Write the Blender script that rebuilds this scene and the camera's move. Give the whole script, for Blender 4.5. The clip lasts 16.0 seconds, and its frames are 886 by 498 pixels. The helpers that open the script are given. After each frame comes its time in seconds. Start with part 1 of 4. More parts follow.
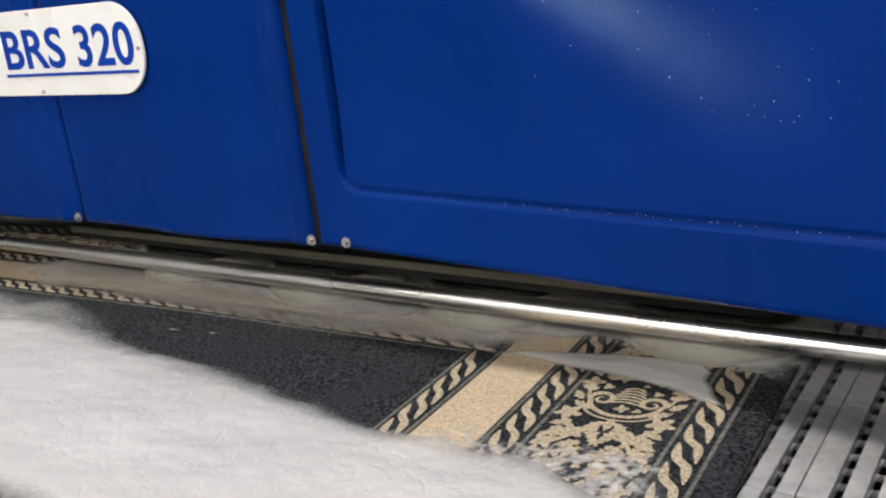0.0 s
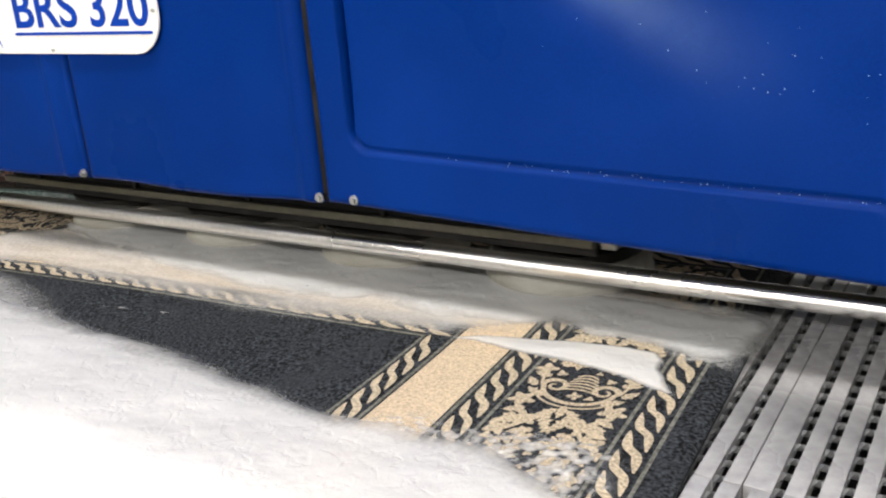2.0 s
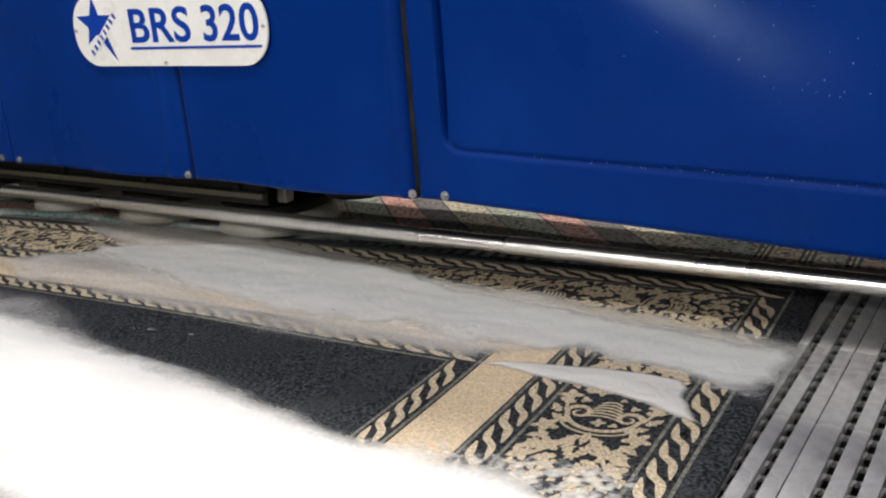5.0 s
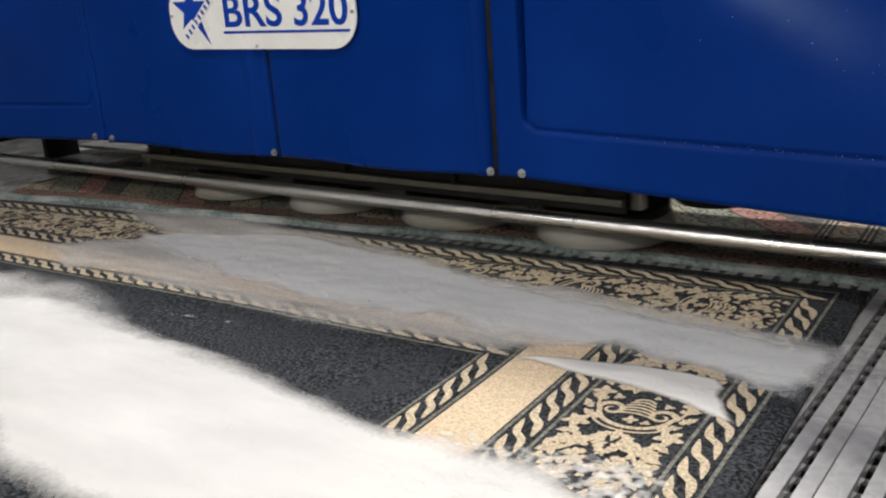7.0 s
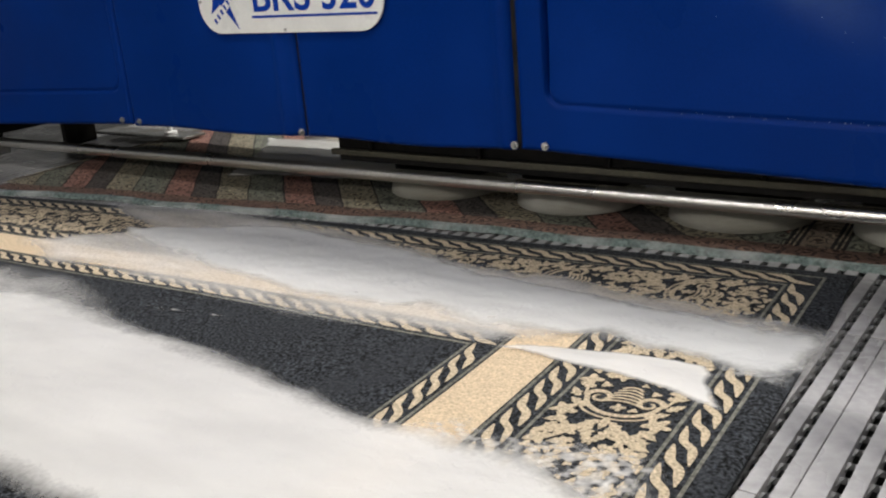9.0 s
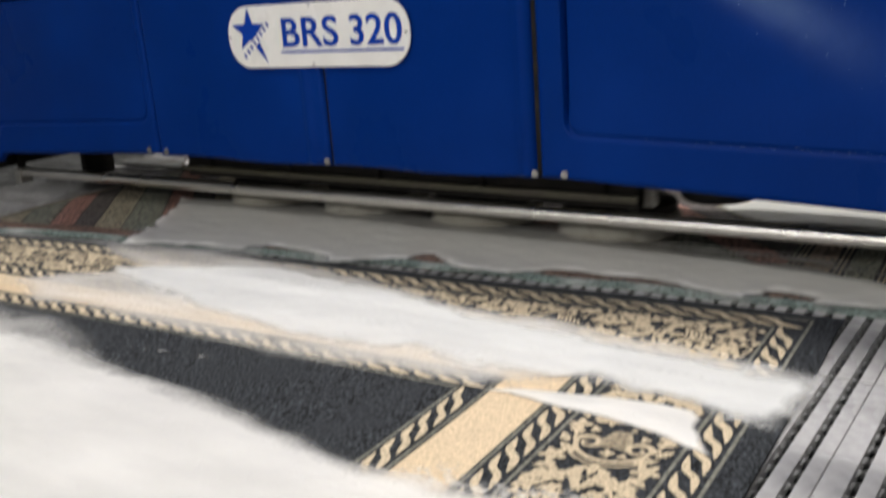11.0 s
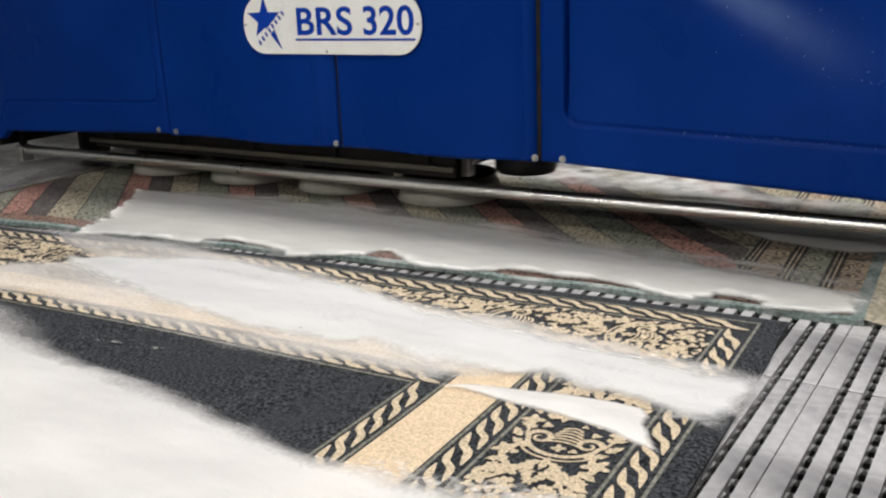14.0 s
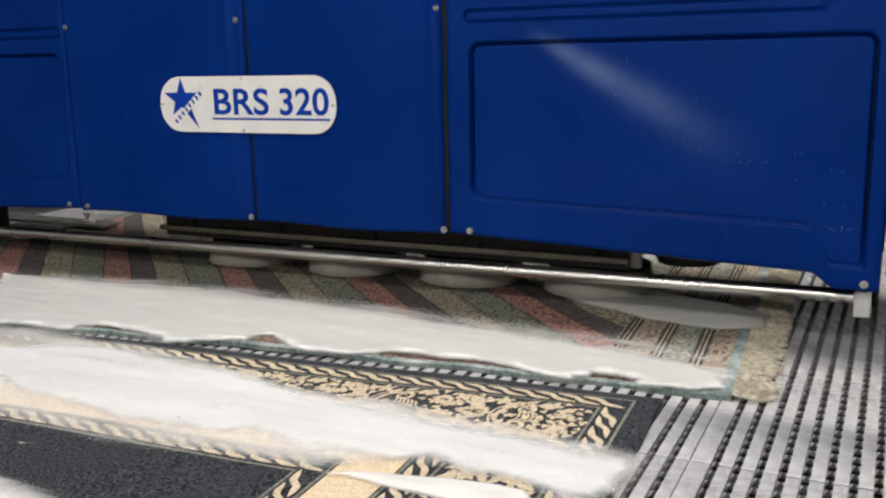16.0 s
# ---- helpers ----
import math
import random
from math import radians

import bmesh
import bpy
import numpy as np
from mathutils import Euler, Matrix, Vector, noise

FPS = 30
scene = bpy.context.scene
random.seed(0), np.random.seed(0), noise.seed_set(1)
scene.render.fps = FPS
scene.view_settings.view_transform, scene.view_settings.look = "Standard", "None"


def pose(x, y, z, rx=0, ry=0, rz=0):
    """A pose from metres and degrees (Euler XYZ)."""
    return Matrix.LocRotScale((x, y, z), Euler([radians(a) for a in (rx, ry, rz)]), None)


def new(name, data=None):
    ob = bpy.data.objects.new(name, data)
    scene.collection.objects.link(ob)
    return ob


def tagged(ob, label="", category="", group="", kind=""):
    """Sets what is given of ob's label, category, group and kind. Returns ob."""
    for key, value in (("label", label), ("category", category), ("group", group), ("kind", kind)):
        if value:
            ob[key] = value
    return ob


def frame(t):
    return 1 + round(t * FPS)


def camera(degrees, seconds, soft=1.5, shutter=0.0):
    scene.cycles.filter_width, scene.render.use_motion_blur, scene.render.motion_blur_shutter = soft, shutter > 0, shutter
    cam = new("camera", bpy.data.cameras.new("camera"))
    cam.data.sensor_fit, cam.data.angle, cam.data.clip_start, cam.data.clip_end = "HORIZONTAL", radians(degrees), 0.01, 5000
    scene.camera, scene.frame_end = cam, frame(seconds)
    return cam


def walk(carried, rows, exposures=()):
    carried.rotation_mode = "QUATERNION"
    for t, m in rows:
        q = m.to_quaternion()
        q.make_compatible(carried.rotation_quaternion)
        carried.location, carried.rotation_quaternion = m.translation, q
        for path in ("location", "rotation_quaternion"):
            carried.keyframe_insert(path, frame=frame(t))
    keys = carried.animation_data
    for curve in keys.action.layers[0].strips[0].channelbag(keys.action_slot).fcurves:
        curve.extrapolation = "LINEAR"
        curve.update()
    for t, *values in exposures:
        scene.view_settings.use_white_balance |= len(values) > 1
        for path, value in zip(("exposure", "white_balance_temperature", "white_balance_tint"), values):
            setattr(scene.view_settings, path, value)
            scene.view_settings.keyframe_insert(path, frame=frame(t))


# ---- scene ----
cam = camera(50.2, 16.0, soft=2.1, shutter=0.8)
walk(cam, [
    (0.0, pose(-0.0107, -0.0132, 0.7526, 72.678, 6.220, 33.778)),
    (0.5, pose(-0.0085, -0.0121, 0.7491, 72.464, 5.346, 32.896)),
    (1.0, pose(-0.0139, -0.0069, 0.7553, 71.463, 4.599, 31.752)),
    (1.5, pose(-0.0207, -0.0034, 0.7558, 71.080, 4.509, 31.224)),
    (2.0, pose(-0.0190, -0.0024, 0.7644, 71.014, 4.342, 31.521)),
    (2.5, pose(-0.0187, -0.0112, 0.7667, 71.278, 4.477, 31.765)),
    (3.0, pose(-0.0126, -0.0119, 0.7668, 71.493, 4.636, 32.403)),
    (3.5, pose(-0.0128, -0.0148, 0.7685, 72.290, 4.779, 32.882)),
    (5.8, pose(-0.0113, -0.0082, 0.7691, 72.679, 3.707, 33.895)),
    (6.0, pose(-0.0087, -0.0050, 0.7602, 73.068, 4.353, 35.243)),
    (6.5, pose(-0.0036, -0.0039, 0.7540, 73.162, 4.475, 36.481)),
    (7.0, pose(0.0000, 0.0000, 0.7500, 72.884, 3.942, 36.120)),
    (7.5, pose(-0.0002, 0.0045, 0.7504, 73.008, 3.912, 35.863)),
    (8.0, pose(-0.0002, 0.0103, 0.7436, 72.537, 4.182, 35.933)),
    (8.5, pose(0.0028, 0.0114, 0.7453, 72.204, 4.457, 35.443)),
    (10.8, pose(0.0017, 0.0211, 0.7546, 72.785, 4.346, 35.316)),
    (11.0, pose(0.0015, 0.0183, 0.7591, 74.329, 4.108, 34.819)),
    (11.5, pose(0.0062, 0.0122, 0.7501, 76.268, 3.941, 34.770)),
    (12.0, pose(0.0029, 0.0086, 0.7542, 76.103, 3.215, 33.961)),
    (12.5, pose(0.0041, 0.0049, 0.7495, 75.897, 3.085, 33.489)),
    (13.0, pose(0.0054, 0.0001, 0.7572, 74.474, 2.886, 32.977)),
    (13.5, pose(0.0066, -0.0027, 0.7603, 74.424, 2.057, 32.259)),
    (14.0, pose(0.0083, -0.0024, 0.7600, 74.159, 2.158, 32.537)),
    (14.3, pose(0.0061, -0.0131, 0.7878, 73.632, 2.405, 32.275)),
    (14.5, pose(0.0157, -0.0004, 0.7808, 75.220, 2.661, 31.009)),
    (14.7, pose(0.0179, -0.0014, 0.7764, 76.520, 2.803, 29.468)),
    (15.0, pose(0.0232, 0.0031, 0.7736, 77.306, 3.006, 28.835)),
    (15.2, pose(0.0255, 0.0015, 0.7738, 77.337, 2.448, 27.971)),
    (15.5, pose(0.0238, 0.0015, 0.7791, 77.654, 2.192, 26.606)),
    (16.0, pose(0.0202, -0.0129, 0.7789, 78.624, 1.104, 25.588)),
], exposures=[(0.0, 0.93), (1.0, 0.9), (1.6, 1.12), (2.2, 1.38), (3.0, 1.08), (3.5, 0.93), (6.0, 0.42), (7.5, 0.24), (8.0, 0.2), (8.5, 0.02), (11.0, 0.14), (13.5, 0.18), (15.0, 0.16), (16.0, 0.22)])

# ---- light: a closed wash hall with strip lights under the ceiling ----
world = bpy.data.worlds.new("hall_air")
scene.world = world
world.use_nodes = True
world.node_tree.nodes["Background"].inputs[0].default_value = (1.0, 0.98, 0.95, 1)
world.node_tree.nodes["Background"].inputs[1].default_value = 0.04

# strip lights, unseen: x, y, z, length, watts, tilt; window added unseen in the wall behind the camera: x0, x1, z0, z1,
# watts
# tilted strip and window are added fill for the panel and bar
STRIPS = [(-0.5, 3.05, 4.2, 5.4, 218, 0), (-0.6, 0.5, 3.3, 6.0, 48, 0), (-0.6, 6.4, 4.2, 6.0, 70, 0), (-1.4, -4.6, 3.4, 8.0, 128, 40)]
ADDED_WINDOW = (-4.4, 1.2, 0.5, 2.6, 40)


def lamp(name, x, y, z, length, watts, width=0.5, tilt=0):
    data = bpy.data.lights.new(name, "AREA")
    data.shape, data.size, data.size_y, data.energy = "RECTANGLE", length, width, watts
    data.color = (1.0, 0.97, 0.945)
    ob = new(name, data)
    ob.matrix_world = pose(x, y, z, tilt)
    return ob


for x, y, z, length, watts, tilt in STRIPS:
    lamp("strip_lamp", x, y, z, length, watts, 0.5, tilt)
lamp("window_fill", (ADDED_WINDOW[0] + ADDED_WINDOW[1]) / 2, -6.05, (ADDED_WINDOW[2] + ADDED_WINDOW[3]) / 2, ADDED_WINDOW[1] - ADDED_WINDOW[0] - 0.1, ADDED_WINDOW[4], ADDED_WINDOW[3] - ADDED_WINDOW[2] - 0.1, 90)


# ---- materials ----
def material(name, color=(0.5, 0.5, 0.5), rough=0.5, metal=0.0, vary=0.15, grain=60.0, bump=0.1, coat=0.0, dirt=None, dirt_scale=3.0, wet=0.0):
    """A surface with fine grain, broad blotches, relief and uneven gloss."""
    m = bpy.data.materials.new(name)
    m.use_nodes = True
    t = m.node_tree
    b = t.nodes["Principled BSDF"]
    b.inputs["Metallic"].default_value = metal
    b.inputs["Coat Weight"].default_value = coat
    b.inputs["Coat Roughness"].default_value = 0.12
    at = t.nodes.new("ShaderNodeTexCoord")
    fine, broad = t.nodes.new("ShaderNodeTexNoise"), t.nodes.new("ShaderNodeTexNoise")
    fine.inputs["Scale"].default_value, broad.inputs["Scale"].default_value = grain, dirt_scale
    fine.inputs["Detail"].default_value, broad.inputs["Detail"].default_value = 4, 6
    for n in (fine, broad):
        t.links.new(at.outputs["Object"], n.inputs["Vector"])
    ramp = t.nodes.new("ShaderNodeMapRange")
    ramp.inputs["To Min"].default_value, ramp.inputs["To Max"].default_value = 1 - vary, 1 + vary
    ramp.inputs["From Min"].default_value, ramp.inputs["From Max"].default_value = 0.3, 0.7
    t.links.new(fine.outputs["Fac"], ramp.inputs["Value"])
    mul = t.nodes.new("ShaderNodeMix")
    mul.data_type, mul.blend_type = "RGBA", "MULTIPLY"
    mul.inputs["Factor"].default_value = 1
    mul.inputs["A"].default_value = (*color, 1)
    t.links.new(ramp.outputs["Result"], mul.inputs["B"])
    last = mul.outputs["Result"]
    if dirt:
        step = t.nodes.new("ShaderNodeMapRange")
        step.inputs["From Min"].default_value, step.inputs["From Max"].default_value = 0.45, 0.75
        t.links.new(broad.outputs["Fac"], step.inputs["Value"])
        mix = t.nodes.new("ShaderNodeMix")
        mix.data_type = "RGBA"
        t.links.new(step.outputs["Result"], mix.inputs["Factor"])
        t.links.new(last, mix.inputs["A"])
        mix.inputs["B"].default_value = (*dirt, 1)
        last = mix.outputs["Result"]
    t.links.new(last, b.inputs["Base Color"])
    gloss = t.nodes.new("ShaderNodeMapRange")
    gloss.inputs["From Min"].default_value, gloss.inputs["From Max"].default_value = 0.35, 0.65
    gloss.inputs["To Min"].default_value, gloss.inputs["To Max"].default_value = max(0.03, rough - 0.12 - wet), min(1, rough + 0.1)
    t.links.new(broad.outputs["Fac"], gloss.inputs["Value"])
    t.links.new(gloss.outputs["Result"], b.inputs["Roughness"])
    if bump:
        bn = t.nodes.new("ShaderNodeBump")
        bn.inputs["Strength"].default_value, bn.inputs["Distance"].default_value = bump, 0.004
        t.links.new(fine.outputs["Fac"], bn.inputs["Height"])
        t.links.new(bn.outputs["Normal"], b.inputs["Normal"])
    return m


def math_node(t, kind, a, b=None, c=None):
    n = t.nodes.new("ShaderNodeMath")
    n.operation = kind
    for k, v in enumerate((a, b, c)):
        if v is None:
            continue
        if isinstance(v, (int, float)):
            n.inputs[k].default_value = v
        else:
            t.links.new(v, n.inputs[k])
    return n.outputs[0]


def panel_paint():
    """Blue gelcoat with a pale slanting streak, fine orange peel and uneven gloss."""
    m = material("blue_gelcoat", (0.0006, 0.025, 0.183), 0.38, 0, 0.08, 240, 0.03, 0.0, (0.001, 0.032, 0.225), 2.6)
    t = m.node_tree
    b = t.nodes["Principled BSDF"]
    b.inputs["Specular IOR Level"].default_value = 0.06
    geo = t.nodes.new("ShaderNodeTexCoord")
    sep = t.nodes.new("ShaderNodeSeparateXYZ")
    t.links.new(geo.outputs["Object"], sep.inputs[0])
    x, z = sep.outputs["X"], sep.outputs["Z"]
    # axis of the pale streak: from (-0.95, 0.84) down to (-0.33, 0.49)
    dx, dz = 0.871, -0.492
    along = math_node(t, "ADD", math_node(t, "MULTIPLY", math_node(t, "ADD", x, 0.95), dx), math_node(t, "MULTIPLY", math_node(t, "SUBTRACT", z, 0.84), dz))
    side = math_node(t, "ADD", math_node(t, "MULTIPLY", math_node(t, "ADD", x, 0.95), -dz), math_node(t, "MULTIPLY", math_node(t, "SUBTRACT", z, 0.84), dx))
    wide = math_node(t, "MULTIPLY_ADD", along, 0.065, 0.02)
    fall = math_node(t, "EXPONENT", math_node(t, "MULTIPLY", math_node(t, "POWER", math_node(t, "DIVIDE", side, wide), 2.0), -1.0))
    head = t.nodes.new("ShaderNodeMapRange")
    head.interpolation_type = "SMOOTHSTEP"
    t.links.new(along, head.inputs["Value"])
    head.inputs["From Min"].default_value, head.inputs["From Max"].default_value = -0.06, 0.16
    tail = t.nodes.new("ShaderNodeMapRange")
    tail.interpolation_type = "SMOOTHSTEP"
    t.links.new(along, tail.inputs["Value"])
    tail.inputs["From Min"].default_value, tail.inputs["From Max"].default_value = 0.78, 0.06
    streak = t.nodes.new("ShaderNodeTexNoise")
    streak.inputs["Scale"].default_value, streak.inputs["Detail"].default_value = 9, 5
    t.links.new(geo.outputs["Object"], streak.inputs["Vector"])
    patch = math_node(t, "MULTIPLY_ADD", streak.outputs["Fac"], 0.7, 0.2)
    film = math_node(t, "MULTIPLY", math_node(t, "MULTIPLY", fall, math_node(t, "MULTIPLY", head.outputs["Result"], tail.outputs["Result"])), math_node(t, "MULTIPLY", patch, 0.5))
    mix = t.nodes.new("ShaderNodeMix")
    mix.data_type = "RGBA"
    t.links.new(film, mix.inputs["Factor"])
    t.links.new(b.inputs["Base Color"].links[0].from_socket, mix.inputs["A"])
    mix.inputs["B"].default_value = (0.34, 0.5, 0.72, 1)
    t.links.new(mix.outputs["Result"], b.inputs["Base Color"])
    return m


def pile(name, color, vary=0.35, grain=110, soap=None, shine=0.12):
    """Cut wool pile: tufted relief, tone that changes from tuft to tuft, no shine."""
    m = material(name, color, 0.95, 0, vary, grain, 1.0, 0, soap, 6.0)
    m.node_tree.nodes["Principled BSDF"].inputs["Specular IOR Level"].default_value = shine
    return m


def rug_stripes():
    """Wet striped rug: slanting bands in the middle, upright bands with dark double lines at the end."""
    m = bpy.data.materials.new("striped_pile")
    m.use_nodes = True
    t = m.node_tree
    b = t.nodes["Principled BSDF"]
    b.inputs["Roughness"].default_value = 0.75
    at = t.nodes.new("ShaderNodeTexCoord")
    sep = t.nodes.new("ShaderNodeSeparateXYZ")
    t.links.new(at.outputs["Object"], sep.inputs[0])
    wob = t.nodes.new("ShaderNodeTexNoise")
    wob.inputs["Scale"].default_value = 3.0
    t.links.new(at.outputs["Object"], wob.inputs["Vector"])
    x, y = sep.outputs["X"], sep.outputs["Y"]
    slant = math_node(t, "MULTIPLY_ADD", x, 1.0575, math_node(t, "MULTIPLY_ADD", y, 0.939, math_node(t, "MULTIPLY_ADD", wob.outputs["Fac"], 0.03, 1.328)))
    phase = math_node(t, "FRACT", math_node(t, "DIVIDE", slant, 0.577))

    def bands(fac, stops):
        r = t.nodes.new("ShaderNodeValToRGB")
        r.color_ramp.interpolation = "CONSTANT"
        for k, (p, c) in enumerate(stops):
            e = r.color_ramp.elements[k] if k < 2 else r.color_ramp.elements.new(p)
            e.position, e.color = p, (*c, 1)
        t.links.new(fac, r.inputs[0])
        return r.outputs[0]

    red, black, olive, grey, dark = (0.29, 0.155, 0.13), (0.085, 0.075, 0.073), (0.27, 0.245, 0.185), (0.175, 0.185, 0.155), (0.025, 0.022, 0.022)
    a = bands(phase, [(0.0, dark), (0.012, red), (0.235, dark), (0.25, black), (0.435, dark), (0.45, olive), (0.71, dark), (0.722, grey)])
    end = math_node(t, "FRACT", math_node(t, "DIVIDE", math_node(t, "ADD", x, 0.335), 0.208))
    pale = (0.42, 0.36, 0.27)
    c = bands(end, [(0.0, dark), (0.04, pale), (0.065, dark), (0.1, pale), (0.125, dark), (0.165, (0.3, 0.24, 0.185)), (0.5, dark), (0.54, pale), (0.565, dark), (0.6, pale), (0.625, dark), (0.665, (0.23, 0.24, 0.195))])
    which = math_node(t, "GREATER_THAN", x, -0.34)
    mix = t.nodes.new("ShaderNodeMix")
    mix.data_type = "RGBA"
    t.links.new(which, mix.inputs["Factor"])
    t.links.new(a, mix.inputs["A"])
    t.links.new(c, mix.inputs["B"])
    hem = t.nodes.new("ShaderNodeMix")
    hem.data_type = "RGBA"
    t.links.new(math_node(t, "LESS_THAN", y, math_node(t, "MULTIPLY_ADD", math_node(t, "MULTIPLY", x, x), -0.014, 0.1)), hem.inputs["Factor"])
    t.links.new(mix.outputs["Result"], hem.inputs["A"])
    hem.inputs["B"].default_value = (0.17, 0.105, 0.085, 1)
    mix = hem
    spots = t.nodes.new("ShaderNodeTexNoise")
    spots.inputs["Scale"].default_value, spots.inputs["Detail"].default_value, spots.inputs["Distortion"].default_value = 48, 2, 1.2
    t.links.new(at.outputs["Object"], spots.inputs["Vector"])
    motif = t.nodes.new("ShaderNodeMapRange")
    motif.inputs["From Min"].default_value, motif.inputs["From Max"].default_value = 0.4, 0.6
    motif.inputs["To Min"].default_value, motif.inputs["To Max"].default_value = 0.8, 1.2
    t.links.new(spots.outputs["Fac"], motif.inputs["Value"])
    # small woven rosettes, set in rows along the bands
    across = math_node(t, "DIVIDE", slant, 0.092)
    length = math_node(t, "DIVIDE", math_node(t, "MULTIPLY_ADD", x, -0.664, math_node(t, "MULTIPLY", y, 0.748)), 0.07)
    grid = t.nodes.new("ShaderNodeCombineXYZ")
    t.links.new(across, grid.inputs[0])
    t.links.new(length, grid.inputs[1])
    cell = t.nodes.new("ShaderNodeTexVoronoi")
    cell.voronoi_dimensions = "2D"
    cell.inputs["Scale"].default_value, cell.inputs["Randomness"].default_value = 1.0, 0.4
    t.links.new(grid.outputs[0], cell.inputs["Vector"])
    petal = math_node(t, "MULTIPLY_ADD", math_node(t, "SUBTRACT", spots.outputs["Fac"], 0.5), 0.5, cell.outputs["Distance"])
    rosette = bands(petal, [(0.0, (0.3, 0.24, 0.22)), (0.13, (1.5, 1.45, 1.3)), (0.27, (0.28, 0.27, 0.27)), (0.37, (1.15, 1.12, 1.05)), (0.62, (0.4, 0.4, 0.38))])
    woven = t.nodes.new("ShaderNodeMix")
    woven.data_type, woven.blend_type = "RGBA", "MULTIPLY"
    woven.inputs["Factor"].default_value = 1.0
    t.links.new(mix.outputs["Result"], woven.inputs["A"])
    t.links.new(rosette, woven.inputs["B"])
    mix = woven
    mul = t.nodes.new("ShaderNodeMix")
    mul.data_type, mul.blend_type = "RGBA", "MULTIPLY"
    mul.inputs["Factor"].default_value = 1
    t.links.new(mix.outputs["Result"], mul.inputs["A"])
    t.links.new(motif.outputs["Result"], mul.inputs["B"])
    t.links.new(mul.outputs["Result"], b.inputs["Base Color"])
    tuft = t.nodes.new("ShaderNodeTexNoise")
    tuft.inputs["Scale"].default_value = 230
    t.links.new(at.outputs["Object"], tuft.inputs["Vector"])
    bn = t.nodes.new("ShaderNodeBump")
    bn.inputs["Strength"].default_value, bn.inputs["Distance"].default_value = 0.8, 0.004
    t.links.new(tuft.outputs["Fac"], bn.inputs["Height"])
    t.links.new(bn.outputs["Normal"], b.inputs["Normal"])
    return m


def foam_material(name, tint):
    """Suds: fine bubbles, see-through where the layer is thin ('cover'), whiter along the near lip."""
    m = bpy.data.materials.new(name)
    m.use_nodes = True
    t = m.node_tree
    b = t.nodes["Principled BSDF"]
    out = t.nodes["Material Output"]
    b.inputs["Roughness"].default_value = 0.5
    b.inputs["Coat Weight"].default_value, b.inputs["Coat Roughness"].default_value = 0.3, 0.15
    at = t.nodes.new("ShaderNodeTexCoord")
    fine, broad = t.nodes.new("ShaderNodeTexNoise"), t.nodes.new("ShaderNodeTexNoise")
    fine.inputs["Scale"].default_value, fine.inputs["Detail"].default_value = 110, 6
    broad.inputs["Scale"].default_value, broad.inputs["Detail"].default_value = 3.2, 8
    stretch = t.nodes.new("ShaderNodeMapping")
    stretch.inputs["Scale"].default_value = (1.0, 3.2, 1.0)
    t.links.new(at.outputs["Object"], stretch.inputs["Vector"])
    t.links.new(at.outputs["Object"], fine.inputs["Vector"])
    t.links.new(stretch.outputs["Vector"], broad.inputs["Vector"])
    tone = t.nodes.new("ShaderNodeMapRange")
    tone.inputs["From Min"].default_value, tone.inputs["From Max"].default_value = 0.3, 0.7
    tone.inputs["To Min"].default_value, tone.inputs["To Max"].default_value = 0.88, 1.04
    t.links.new(broad.outputs["Fac"], tone.inputs["Value"])
    mul = t.nodes.new("ShaderNodeMix")
    mul.data_type, mul.blend_type = "RGBA", "MULTIPLY"
    mul.inputs["Factor"].default_value = 1
    lip_white = t.nodes.new("ShaderNodeAttribute")
    lip_white.attribute_name = "lip_white"
    body = t.nodes.new("ShaderNodeMix")
    body.data_type = "RGBA"
    t.links.new(lip_white.outputs["Fac"], body.inputs["Factor"])
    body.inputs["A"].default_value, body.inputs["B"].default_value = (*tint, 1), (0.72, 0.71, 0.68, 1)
    t.links.new(body.outputs["Result"], mul.inputs["A"])
    t.links.new(tone.outputs["Result"], mul.inputs["B"])
    t.links.new(mul.outputs["Result"], b.inputs["Base Color"])
    bn = t.nodes.new("ShaderNodeBump")
    bn.inputs["Strength"].default_value, bn.inputs["Distance"].default_value = 0.32, 0.004
    t.links.new(fine.outputs["Fac"], bn.inputs["Height"])
    # dimples a finger wide, where the bubbles have sunk
    dent = t.nodes.new("ShaderNodeTexNoise")
    dent.inputs["Scale"].default_value, dent.inputs["Detail"].default_value, dent.inputs["Distortion"].default_value = 26, 3, 0.8
    t.links.new(at.outputs["Object"], dent.inputs["Vector"])
    dip = t.nodes.new("ShaderNodeMapRange")
    dip.inputs["From Min"].default_value, dip.inputs["From Max"].default_value = 0.3, 0.47
    t.links.new(dent.outputs["Fac"], dip.inputs["Value"])
    wide = t.nodes.new("ShaderNodeBump")
    wide.inputs["Strength"].default_value, wide.inputs["Distance"].default_value = 0.3, 0.005
    t.links.new(dip.outputs["Result"], wide.inputs["Height"])
    t.links.new(bn.outputs["Normal"], wide.inputs["Normal"])
    t.links.new(wide.outputs["Normal"], b.inputs["Normal"])
    cover = t.nodes.new("ShaderNodeAttribute")
    cover.attribute_name = "cover"
    speck = math_node(t, "MULTIPLY_ADD", math_node(t, "SUBTRACT", fine.outputs["Fac"], 0.5), 0.7, cover.outputs["Fac"])
    blend = t.nodes.new("ShaderNodeMapRange")
    blend.inputs["From Min"].default_value, blend.inputs["From Max"].default_value = 0.05, 0.8
    t.links.new(math_node(t, "MULTIPLY_ADD", cover.outputs["Fac"], 0.5, math_node(t, "MULTIPLY", speck, 0.5)), blend.inputs["Value"])
    # light that filters down through the bubbles
    under = t.nodes.new("ShaderNodeBsdfTranslucent")
